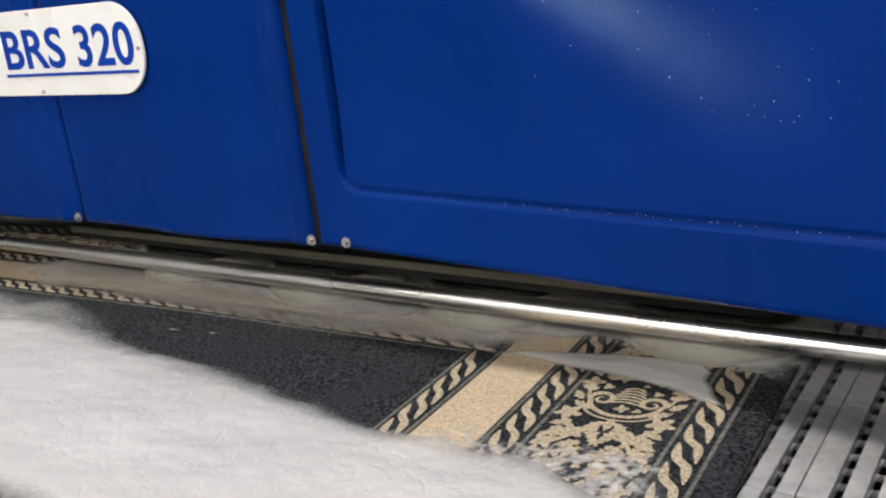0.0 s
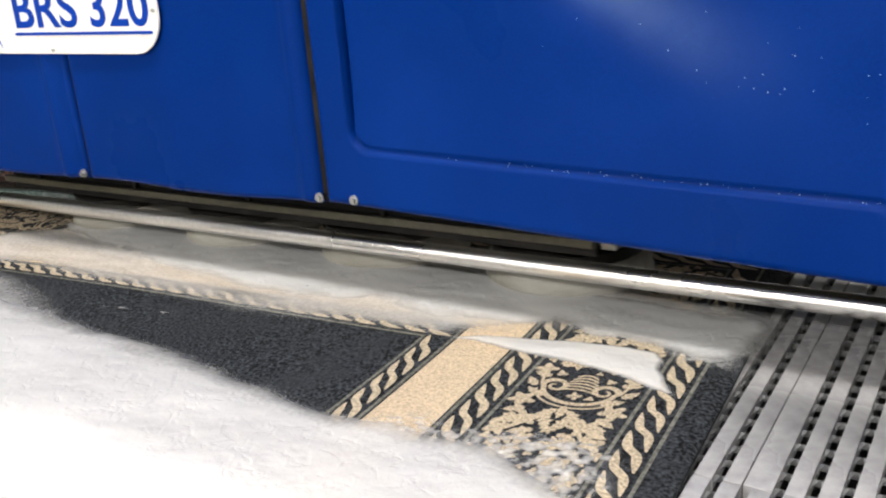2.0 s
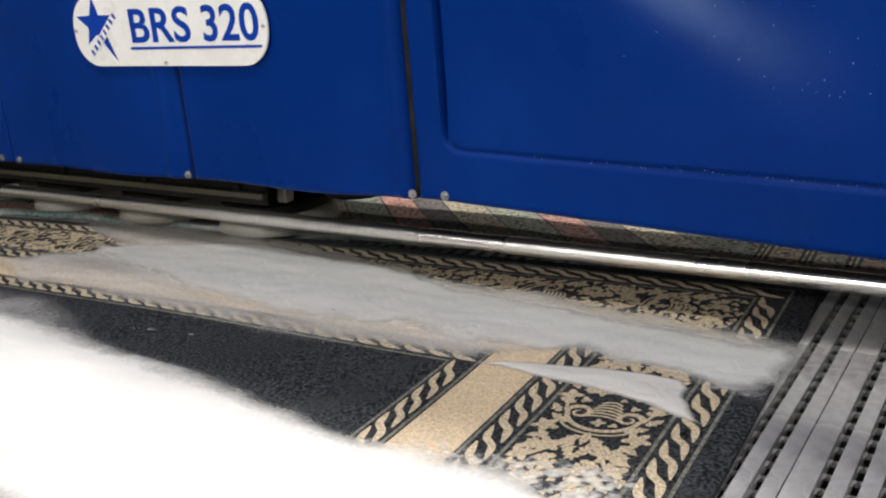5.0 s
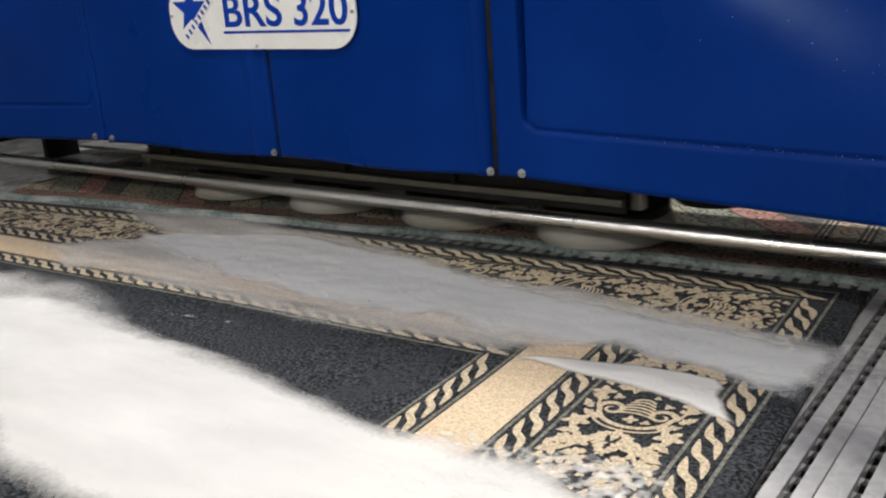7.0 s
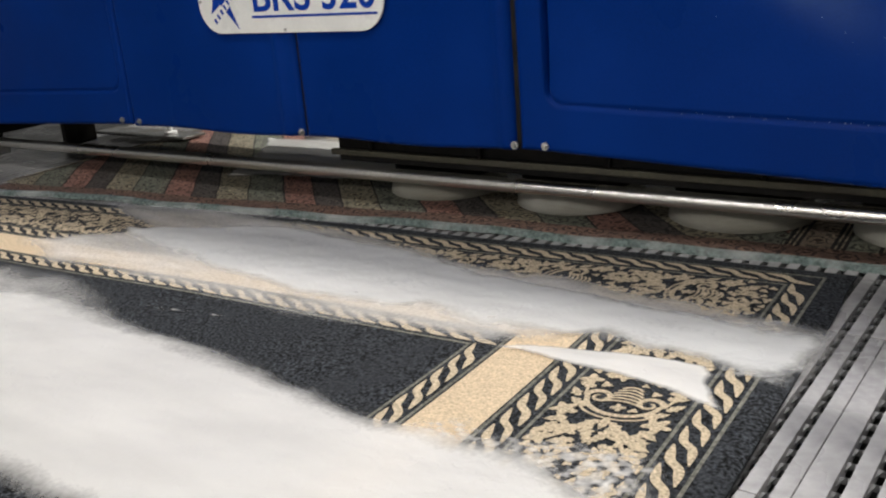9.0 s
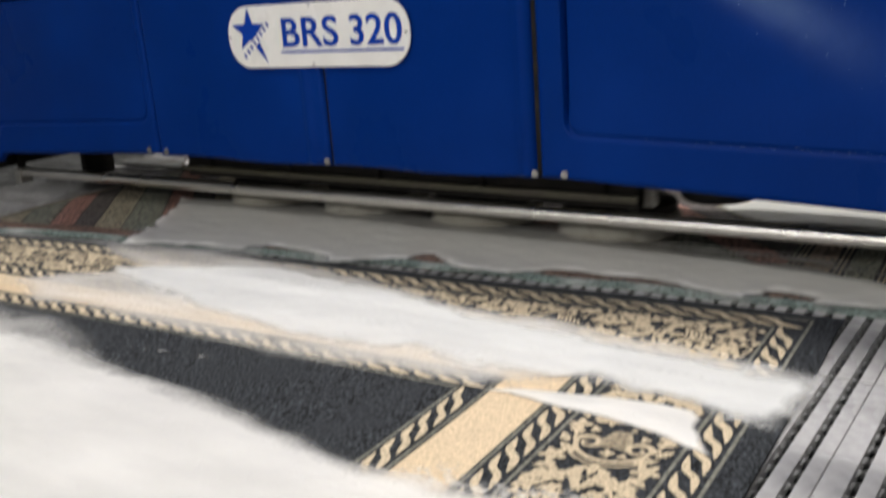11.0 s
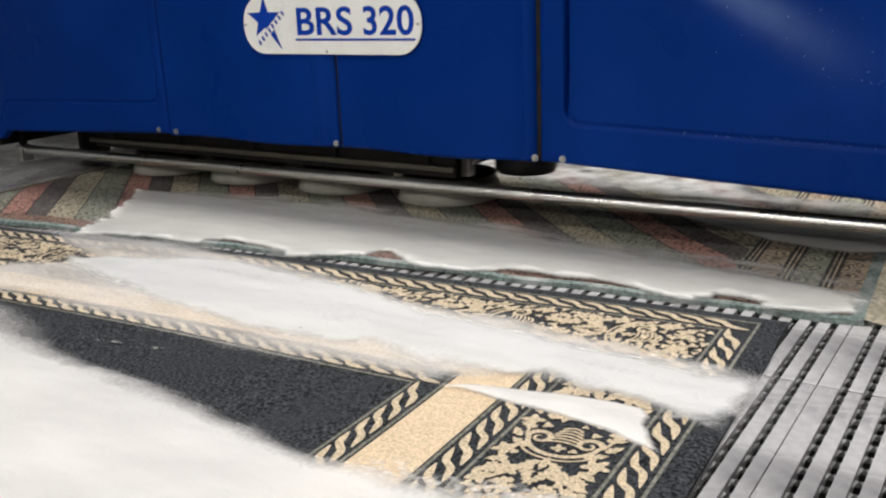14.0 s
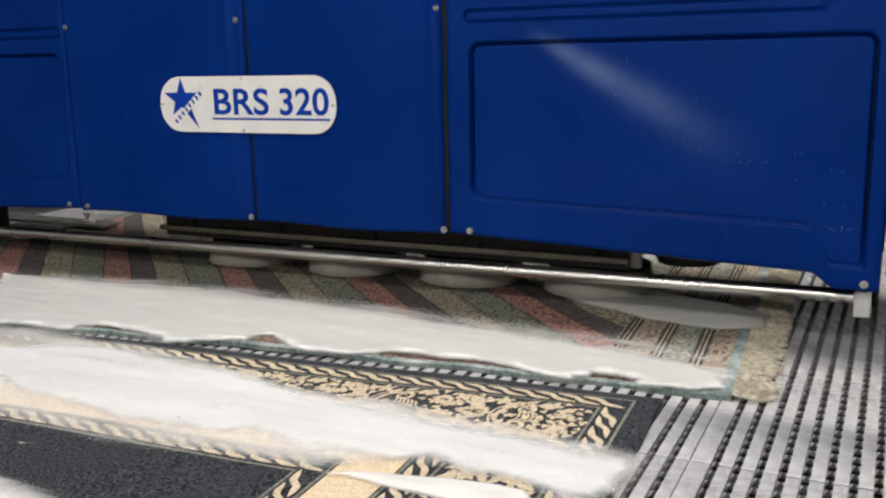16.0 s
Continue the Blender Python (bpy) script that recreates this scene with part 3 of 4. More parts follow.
def carriage(base):
    """Brush head that travels along the rail; its origin is its outer post."""
    head = empty("brush_carriage", base)
    tagged(head, "brush head with four round scrubbing brushes")
    part("cross_beam", box(-1.86, 0.02, 0.26, 0.31, 0.262, 0.3, 0.004), GREASE, head)
    part("front_strip", box(-1.86, 0.0, 0.148, 0.165, 0.146, 0.165, 0.003), OLIVE, head)
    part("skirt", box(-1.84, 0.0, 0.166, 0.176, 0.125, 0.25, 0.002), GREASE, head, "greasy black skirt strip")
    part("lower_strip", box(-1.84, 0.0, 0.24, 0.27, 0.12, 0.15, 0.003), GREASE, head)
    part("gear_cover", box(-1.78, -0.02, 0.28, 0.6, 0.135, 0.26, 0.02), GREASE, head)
    for x in (-1.84, 0.0):
        part("post", box(x - 0.016, x + 0.016, 0.225, 0.26, 0.12, 0.262, 0.003), ZINC, head)
    part("brace", rod((0.01, 0.25, 0.16), (0.12, 0.33, 0.26), 0.008, 10), ZINC, head)
    drum = part("drum", lathe([(0.02, 0.11), (0.1, 0.115), (0.108, 0.13), (0.108, 0.19), (0.095, 0.2), (0.03, 0.205)], 36), RUBBER, head, "round black drum cover", True)
    drum.location = (0.13, 0.42, 0)
    for k in range(5):
        part("bolt", rod((-1.7 + 0.4 * k, 0.156, 0.165), (-1.7 + 0.4 * k, 0.156, 0.195), 0.007, 6), GREASE, head)
    brush_me = mesh_of(lathe([(0.06, 0.012), (0.176, 0.012), (0.188, 0.016), (0.183, 0.04), (0.177, 0.07), (0.13, 0.074), (0.05, 0.074)], 56), "brush", BRISTLE, True)
    cap_me = mesh_of(lathe([(0.15, 0.074), (0.17, 0.076), (0.17, 0.1), (0.14, 0.11), (0.04, 0.12), (0.035, 0.2)], 40), "brush_plate", GREASE)
    brushes = []
    for k in range(4):
        b = part("brush", brush_me, BRISTLE, head, "round pale brush wet with suds")
        b.location = (-0.15 - 0.47 * k, 0.362, 0)
        part("brush_plate", cap_me, GREASE, b)
        brushes.append(b)
    return head, brushes


# ---- rugs ----
class Weave:
    """Collects flat pieces of pattern in rug coordinates: u from the outer edge inwards along x, v from the far edge towards the near one."""

    def __init__(self, place):
        self.place, self.verts, self.faces = place, [], []

    def poly(self, pts, z):
        o = len(self.verts)
        self.verts += [self.place(u, v, z) for u, v in pts]
        self.faces.append(tuple(range(o, o + len(pts))))

    def ribbon(self, pts, width, z, taper=False, ends=1.0):
        pts = [Vector(p) for p in pts]
        o = len(self.verts)
        for k, p in enumerate(pts):
            d = (pts[min(k + 1, len(pts) - 1)] - pts[max(k - 1, 0)])
            d.normalize()
            w = width / 2 * (1 - 0.75 * k / (len(pts) - 1) if taper else 1)
            w *= 1 - (1 - ends) * max(0, 2 * abs(2 * k / (len(pts) - 1) - 1) - 1)
            for s in (1, -1):
                self.verts.append(self.place(p.x - d.y * w * s, p.y + d.x * w * s, z))
        for k in range(len(pts) - 1):
            self.faces.append((o + 2 * k, o + 2 * k + 1, o + 2 * k + 3, o + 2 * k + 2))

    def mesh(self, name, mat):
        me = bpy.data.meshes.new(name)
        me.from_pydata(self.verts, [], self.faces)
        bm = bmesh.new()
        bm.from_mesh(me)
        bmesh.ops.recalc_face_normals(bm, faces=bm.faces)
        for f in bm.faces:
            if f.normal.z < 0:
                f.normal_flip()
        bm.to_mesh(me)
        bm.free()
        me.materials.append(mat)
        return me


RUG_U, RUG_V, RUG_Z = 3.25, 2.15, 0.012
RUG_CORNER, RUG_TURN = (-0.425, 2.05), radians(3.0)


def rug_place(u, v, z):
    v = v + 0.05 * min(v / 0.59, 1.0)
    bend = -0.016 * u * u * (1 - min(v / 0.62, 1.0)) + 0.012 * math.sin(v * 3.1) * math.exp(-u)
    x, y = -u + bend * 0.0, -v + bend
    c, s = math.cos(RUG_TURN), math.sin(RUG_TURN)
    wave = 0.0018 * math.sin(u * 5 + v * 2) + 0.0012 * math.sin(v * 9 - u * 3)
    return (RUG_CORNER[0] + c * x - s * y, RUG_CORNER[1] + s * x + c * y, z + wave)


def bordered_rug():
    rug = tagged(empty("bordered_rug"), "charcoal pile rug with beige scrollwork border lying soapy on the grating", "rug")
    n, m = 150, 100
    us = [RUG_U * k / n for k in range(n + 1)]
    vs = [RUG_V * k / m for k in range(m + 1)]
    rnd = random.Random(2)
    verts, faces = [], []
    for z0 in (RUG_Z, 0.001):
        for v in vs:
            for u in us:
                e = min(u, v, RUG_U - u, RUG_V - v)
                jitter = 0.0025 * math.sin(v * 11 + 2 * math.sin(v * 5)) * (u == 0) + 0.002 * math.sin(u * 9) * (v == 0)
                z = z0 if z0 < 0.005 else z0 - 0.005 * max(0, 1 - e / 0.02)
                verts.append(rug_place(u + jitter, v + jitter, z) if z0 > 0.005 else rug_place(u + jitter, v + jitter, z)[:2] + (0.002,))
    o = (n + 1) * (m + 1)
    for j in range(m):
        for i in range(n):
            a = j * (n + 1) + i
            faces.append((a, a + n + 1, a + n + 2, a + 1))
    loop = list(range(n + 1)) + [(j + 1) * (n + 1) + n for j in range(m)] + [m * (n + 1) + i for i in range(n - 1, -1, -1)] + [j * (n + 1) for j in range(m - 1, 0, -1)]
    for a, b in zip(loop, loop[1:] + loop[:1]):
        faces.append((a, b, b + o, a + o))
    me = bpy.data.meshes.new("woven_ground")
    me.from_pydata(verts, [], faces)
    me.materials.append(CHARCOAL)
    part("woven_ground", me, CHARCOAL, rug)
    za, zb = RUG_Z + 0.0014, RUG_Z + 0.0026

    def side(k):
        """Maps (s along, d from edge) of the k-th side into (u, v)."""
        if k == 0:
            return (lambda s, d: (d, s)), RUG_V
        if k == 1:
            return (lambda s, d: (s, d)), RUG_U
        if k == 2:
            return (lambda s, d: (RUG_U - d, s)), RUG_V
        return (lambda s, d: (s, RUG_V - d)), RUG_U

    band, chain, flower, edge = Weave(rug_place), Weave(rug_place), Weave(rug_place), Weave(rug_place)
    for k in range(4):
        to, length = side(k)

        def strip(w, d0, d1, z):
            steps = 60
            for i in range(steps):
                q = []
                for d, a in ((d0, i), (d0, i + 1), (d1, i + 1), (d1, i)):
                    q.append(to(d + (length - 2 * d) * a / steps, d))
                w.poly(q, z)

        strip(band, 0.404, 0.522, za)
        for d in (0.054, 0.119, 0.332, 0.397, 0.53, 0.59):
            strip(edge, d - 0.0032, d + 0.0032, za)
        for mid, half in ((0.0865, 0.026), (0.3645, 0.026), (0.56, 0.024)):
            s, p = mid + (0.03 if k % 2 else 0.08), 0.0575
            while s < length - mid - 0.03:
                q = [(0.054 * i / 7, -half * (0.4 * math.tanh(0.054 * i / 7 / 0.009) + 0.36 * i / 7)) for i in range(-7, 8)]
                j_ = rnd.uniform(-0.0015, 0.0015)
                chain.ribbon([to(s + j_ + a, mid + b) for a, b in q], 0.0142 + rnd.uniform(-0.0012, 0.0012), zb, ends=0.2)
                s += p

        # scrollwork between the two outer chains: p across the band, q along it
        mid, unit = 0.2265, 0.31
        count = round((length - 0.3) / unit)
        unit = (length - 0.3) / count
        start = 0.15 if k % 2 else 0.27

        def scroll(w, cq):
            def at(p, q):
                return to(cq + q, mid + p)

            def spiral(cp, cq_, r0, a0, turns, flip, width):
                w.ribbon([at(cp + r0 * (1 - 0.8 * i / 25) * math.cos(a0 + flip * turns * 6.283 * i / 25), cq_ + r0 * (1 - 0.8 * i / 25) * math.sin(a0 + flip * turns * 6.283 * i / 25)) for i in range(26)], width, zb, True)

            def fan(pts, o):
                for i in range(len(pts)):
                    w.poly([o, pts[i], pts[(i + 1) % len(pts)]], zb + rnd.uniform(0, 0.0004))

            def blossom(cp, cq_, r, lobes, turn):
                pts = []
                for i in range(lobes * 5):
                    a = turn + 6.283 * i / (lobes * 5)
                    k_ = r * (0.78 + 0.26 * math.cos((a - turn) * lobes) + rnd.uniform(-0.07, 0.07))
                    pts.append(at(cp + k_ * math.cos(a), cq_ + k_ * math.sin(a)))
                fan(pts, at(cp, cq_))

            def leaf(cp, cq_, ln, wd, turn):
                c, s = math.cos(turn), math.sin(turn)
                left = [(ln * i / 8, wd * math.sin(3.1416 * (i / 8) ** 0.7) * (1 + 0.35 * math.sin(i * 2.6))) for i in range(9)]
                ring = left + [(a, -b * 0.9) for a, b in left[::-1][1:-1]]
                fan([at(cp + c * a - s * b, cq_ + s * a + c * b) for a, b in ring], at(cp + c * ln * 0.4, cq_ + s * ln * 0.4))

            for f in (1, -1):
                # open bowl with curled ends, a second fine line under it
                for drop, wid, big in ((0.0, 0.0095, 0.062), (0.014, 0.0045, 0.07)):
                    w.ribbon([at(f * big * math.sin(a * 1.5), 0.022 + drop - 0.052 * (1 - math.cos(a * 1.5))) for a in [i / 10 for i in range(11)]], wid, zb)
                spiral(f * 0.043, -0.03, 0.024, 0.0 if f > 0 else 3.1416, 1.25, -f, 0.0125)
                w.ribbon([at(f * (0.06 + 0.025 * a), -0.03 - 0.05 * a + 0.015 * math.sin(a * 5)) for a in [i / 8 for i in range(9)]], 0.009, zb, True)
                w.ribbon([at(f * (0.012 + 0.07 * a), 0.05 + 0.03 * math.sin(a * 3.4)) for a in [i / 8 for i in range(9)]], 0.009, zb)
                w.ribbon([at(f * (0.01 + 0.075 * a), 0.105 - 0.035 * math.cos(a * 3.0)) for a in [i / 8 for i in range(9)]], 0.008, zb)
                blossom(f * 0.078, 0.03, 0.025, 5, 0.4)
                blossom(f * 0.05, 0.088, 0.026, 5, 0.1)
                blossom(f * 0.078, 0.128, 0.023, 4, 0.7)
                blossom(f * 0.028, 0.145, 0.022, 5, 0.2)
                blossom(f * 0.08, -0.085, 0.022, 4, 0.2)
                blossom(f * 0.033, -0.115, 0.02, 5, 0.5)
                for cp, cq_, ln, wd, an in ((0.01, 0.045, 0.038, 0.008, 0.9), (0.05, 0.012, 0.035, 0.008, -0.6), (0.06, 0.055, 0.032, 0.008, 0.5),
                                            (0.02, 0.07, 0.034, 0.009, 1.9), (0.07, 0.075, 0.03, 0.008, 1.2), (0.02, 0.115, 0.036, 0.009, 0.5),
                                            (0.06, 0.1, 0.03, 0.008, 0.2), (0.075, -0.02, 0.03, 0.007, -0.9), (0.062, -0.06, 0.03, 0.008, -0.3),
                                            (0.05, -0.1, 0.034, 0.008, -1.2), (0.055, 0.15, 0.03, 0.008, 1.0), (0.015, -0.14, 0.03, 0.008, 0.4)):
                    leaf(f * cp, cq_, ln * 1.25, wd * 1.25, an if f > 0 else math.pi - an)
            # striped fan above the bowl
            for i in range(6):
                h = 0.036 - 0.0035 * i
                w.ribbon([at(h * a, -0.028 - 0.0105 * i + 0.010 * a * a) for a in (-1, -0.6, -0.2, 0.2, 0.6, 1)], 0.005, zb)
            blossom(0, -0.004, 0.013, 4, 0.3)
            leaf(0, 0.03, 0.045, 0.009, 1.5708)
            blossom(0, 0.108, 0.014, 6, 0.0)

        for c in range(-1 if k % 2 == 0 else 0, count):
            first = len(flower.verts)
            if c >= 0 and start + (c + 1) * unit < length - 0.1:
                scroll(flower, start + (c + 0.5) * unit)
            # small leaves and buds close the ground between the scrolls
            taken = np.array([v[:2] for v in flower.verts[first:]] or [(9, 9)])
            for tries in range(900):
                q, p = start + (c + rnd.random()) * unit, mid + rnd.uniform(-0.098, 0.098)
                if not 0.15 < q < length - 0.15:
                    continue
                size = rnd.uniform(0.0065, 0.012)
                spot = np.array(rug_place(*to(q, p), 0)[:2])
                if np.min(np.hypot(*(taken - spot).T)) < size + 0.0035:
                    continue
                turn, long = rnd.uniform(0, 6.28), rnd.uniform(1.0, 1.5)
                ring = []
                for i in range(12):
                    a = 6.283 * i / 12
                    lobe = 0.8 + 0.3 * math.cos(3 * a)
                    x, y = long * size * lobe * math.cos(a), size * lobe * math.sin(a) * 1.1
                    ring.append(to(q + x * math.cos(turn) - y * math.sin(turn), p + x * math.sin(turn) + y * math.cos(turn)))
                flower.poly(ring, zb)
                taken = np.concatenate([taken, [rug_place(*e, 0)[:2] for e in ring], [spot]])
    part("beige_band", band.mesh("beige_band", BEIGE), BEIGE, rug, "plain beige pile band")
    tagged(part("chain_border", chain.mesh("chain_border", MOTIF), MOTIF, rug, "beige running-hook border"), kind="stuff")
    part("border_line", edge.mesh("border_line", LINE), LINE, rug)
    tagged(part("scrollwork", flower.mesh("scrollwork", MOTIF), MOTIF, rug, "beige scrolls, leaves and blossoms"), kind="stuff")


def striped_rug():
    """Origin at its outer near corner."""
    rug = tagged(empty("striped_rug"), "red, black and olive striped rug with teal binding, half under suds", "rug")
    rug.matrix_world = pose(-0.285, 2.118, 0, 0, 0, 3.4)
    U, V = 3.2, 2.6

    def z_at(x, y):
        return 0.011 + 0.0025 * math.sin(x * 4 + y * 3) + 0.002 * math.sin(x * 9 - y * 5)

    def bend(x, y):
        return y - 0.014 * x * x * max(0, 1 - y / 0.8) + 0.006 * math.sin(x * 17) * max(0, 1 - y / 0.1)

    n, m = 130, 100
    verts, faces = [], []
    for z0 in (1, 0):
        for j in range(m + 1):
            for i in range(n + 1):
                x, y = -U * i / n, V * j / m
                e = min(-x, y, U + x, V - y)
                verts.append((x, bend(x, y), z_at(x, y) - 0.004 * max(0, 1 - e / 0.03) if z0 else 0.001))
    o = (n + 1) * (m + 1)
    for j in range(m):
        for i in range(n):
            a = j * (n + 1) + i
            faces.append((a, a + n + 1, a + n + 2, a + 1))
    loop = list(range(n + 1)) + [(j + 1) * (n + 1) + n for j in range(m)] + [m * (n + 1) + i for i in range(n - 1, -1, -1)] + [j * (n + 1) for j in range(m - 1, 0, -1)]
    for a, b in zip(loop, loop[1:] + loop[:1]):
        faces.append((a, b, b + o, a + o))
    me = bpy.data.meshes.new("woven_ground")
    me.from_pydata(verts, [], faces)
    me.materials.append(STRIPED)
    part("woven_ground", me, STRIPED, rug)

    def binding(name, spot, count, width):
        bm = bmesh.new()
        rows = []
        for k in range(count + 1):
            (x, y), (dx, dy) = spot(k / count)
            z = z_at(x, y)
            rows.append([bm.verts.new((x + dx * w, bend(x + dx * w, y + dy * w), z + h)) for w, h in ((-0.006, -0.011), (-0.004, 0.002), (width * 0.5, 0.005), (width, 0.0035))])
        for a, b in zip(rows, rows[1:]):
            for i in range(3):
                bm.faces.new((a[i], b[i], b[i + 1], a[i + 1]))
        bmesh.ops.recalc_face_normals(bm, faces=bm.faces)
        part(name, bm, TEAL, rug, "frayed teal edge binding")

    binding("binding", lambda f: ((-U * f, 0.0), (0, 1)), 160, 0.018)
    binding("binding", lambda f: ((0.0, V * f), (-1, 0)), 120, 0.03)
    rnd = random.Random(7)
    for x0, way in ((0.0, 1), (-U, -1)):
        bm = bmesh.new()
        for k in range(900):
            y = V * k / 900 + rnd.uniform(-0.004, 0.004)
            ln, sw, w = rnd.uniform(0.07, 0.105) * (1 if way > 0 else 0.3), rnd.gauss(0, 0.012) + 0.022 * math.sin(k * 0.11) * math.sin(k * 0.027), rnd.uniform(0.0012, 0.003)
            row = []
            for i in range(5):
                f = i / 4
                x = x0 + way * ln * f
                yy = y + sw * f * f + 0.004 * math.sin(f * 7 + k)
                z = 0.009 * (1 - f) + 0.004 + 0.003 * rnd.random()
                row.append([bm.verts.new((x, yy - w, z)), bm.verts.new((x, yy, z + 0.003)), bm.verts.new((x, yy + w, z))])
            for a, b in zip(row, row[1:]):
                for i in range(2):
                    bm.faces.new((a[i], b[i], b[i + 1], a[i + 1]))
        tagged(part("fringe", bm, FRINGE, rug, "wet cream cotton fringe"), kind="stuff")


# ---- suds ----
def suds(name, outline, height, seed, label, soft=0.05, rough=0.03, base=0.0145, step=0.009, least=0.85, most=1.1, stretch=(5, 12), lip=0.0, mat=None):
    """A patch of foam over an outline: domed, frayed at the rim, thinning out at the edge."""
    P = np.array(outline)
    lo, hi = P.min(0) - 0.12, P.max(0) + 0.12
    xs, ys = np.arange(lo[0], hi[0], step), np.arange(lo[1], hi[1], step)
    X, Y = np.meshgrid(xs, ys)
    Xn = X + rough * octaves(X * 6, Y * 9, seed, 5)
    Yn = Y + rough * octaves(X * 6 + 40, Y * 9, seed + 9, 5)
    dist, inside = np.full(X.shape, 9.0), np.zeros(X.shape, bool)
    for (ax, ay), (bx, by) in zip(P, np.roll(P, -1, 0)):
        ex, ey = bx - ax, by - ay
        f = np.clip(((Xn - ax) * ex + (Yn - ay) * ey) / (ex * ex + ey * ey), 0, 1)
        dist = np.minimum(dist, np.hypot(Xn - ax - f * ex, Yn - ay - f * ey))
        inside ^= ((ay > Yn) != (by > Yn)) & (Xn < ex * (Yn - ay) / (ey if abs(ey) > 1e-9 else 1e-9) + ax)
    d = np.where(inside, dist, -dist)
    # a patch with a lip has it on its near side; its far side thins out slowly
    near = np.clip(1.5 * np.gradient(d, axis=0) / step, 0, 1) if lip else np.ones(d.shape)
    cover = smoothstep(-0.3 * soft, soft + 0.07 * (1 - near), d) * (most - 0.5 * (most - least) * (1 + octaves(X * stretch[0], Y * stretch[1], seed + 3)))
    z = base + height * np.sqrt(np.clip(d / 0.12, 0, 1)) * (0.85 + 0.16 * octaves(X * 5, Y * 9, seed + 5)) + 0.0022 * octaves(X * 22, Y * 30, seed + 7) * smoothstep(0, 0.05, d)
    # lip whitening: bubbles, and partly the lit rim in front of the machine's shadow
    lip_mask = near * np.exp(-((d - 0.02) / 0.02) ** 2) * np.clip(0.6 + 1.1 * octaves(X * 20, Y * 30, seed + 11), 0, 1.6)
    z = z + lip * lip_mask
    keep = d > -0.35 * soft
    idx = -np.ones(X.shape, int)
    idx[keep] = np.arange(keep.sum())
    quad = keep[:-1, :-1] & keep[:-1, 1:] & keep[1:, 1:] & keep[1:, :-1]
    f = np.stack([idx[:-1, :-1][quad], idx[:-1, 1:][quad], idx[1:, 1:][quad], idx[1:, :-1][quad]], -1)
    me = bpy.data.meshes.new(name)
    me.from_pydata(np.stack([X[keep], Y[keep], np.maximum(z, base - 0.001)[keep]], -1).tolist(), [], f.tolist())
    att = me.attributes.new("cover", "FLOAT", "POINT")
    att.data.foreach_set("value", np.clip(cover[keep], 0, 1).astype(np.float32))
    lip_layer = me.attributes.new("lip_white", "FLOAT", "POINT")
    lip_layer.data.foreach_set("value", np.clip((lip_mask if lip else 0 * lip_mask)[keep], 0, 1).astype(np.float32))
    me.materials.append(mat or SUDS)
    me.polygons.foreach_set("use_smooth", [True] * len(me.polygons))
    return tagged(new(name, me), label, "foam") if label else new(name, me)


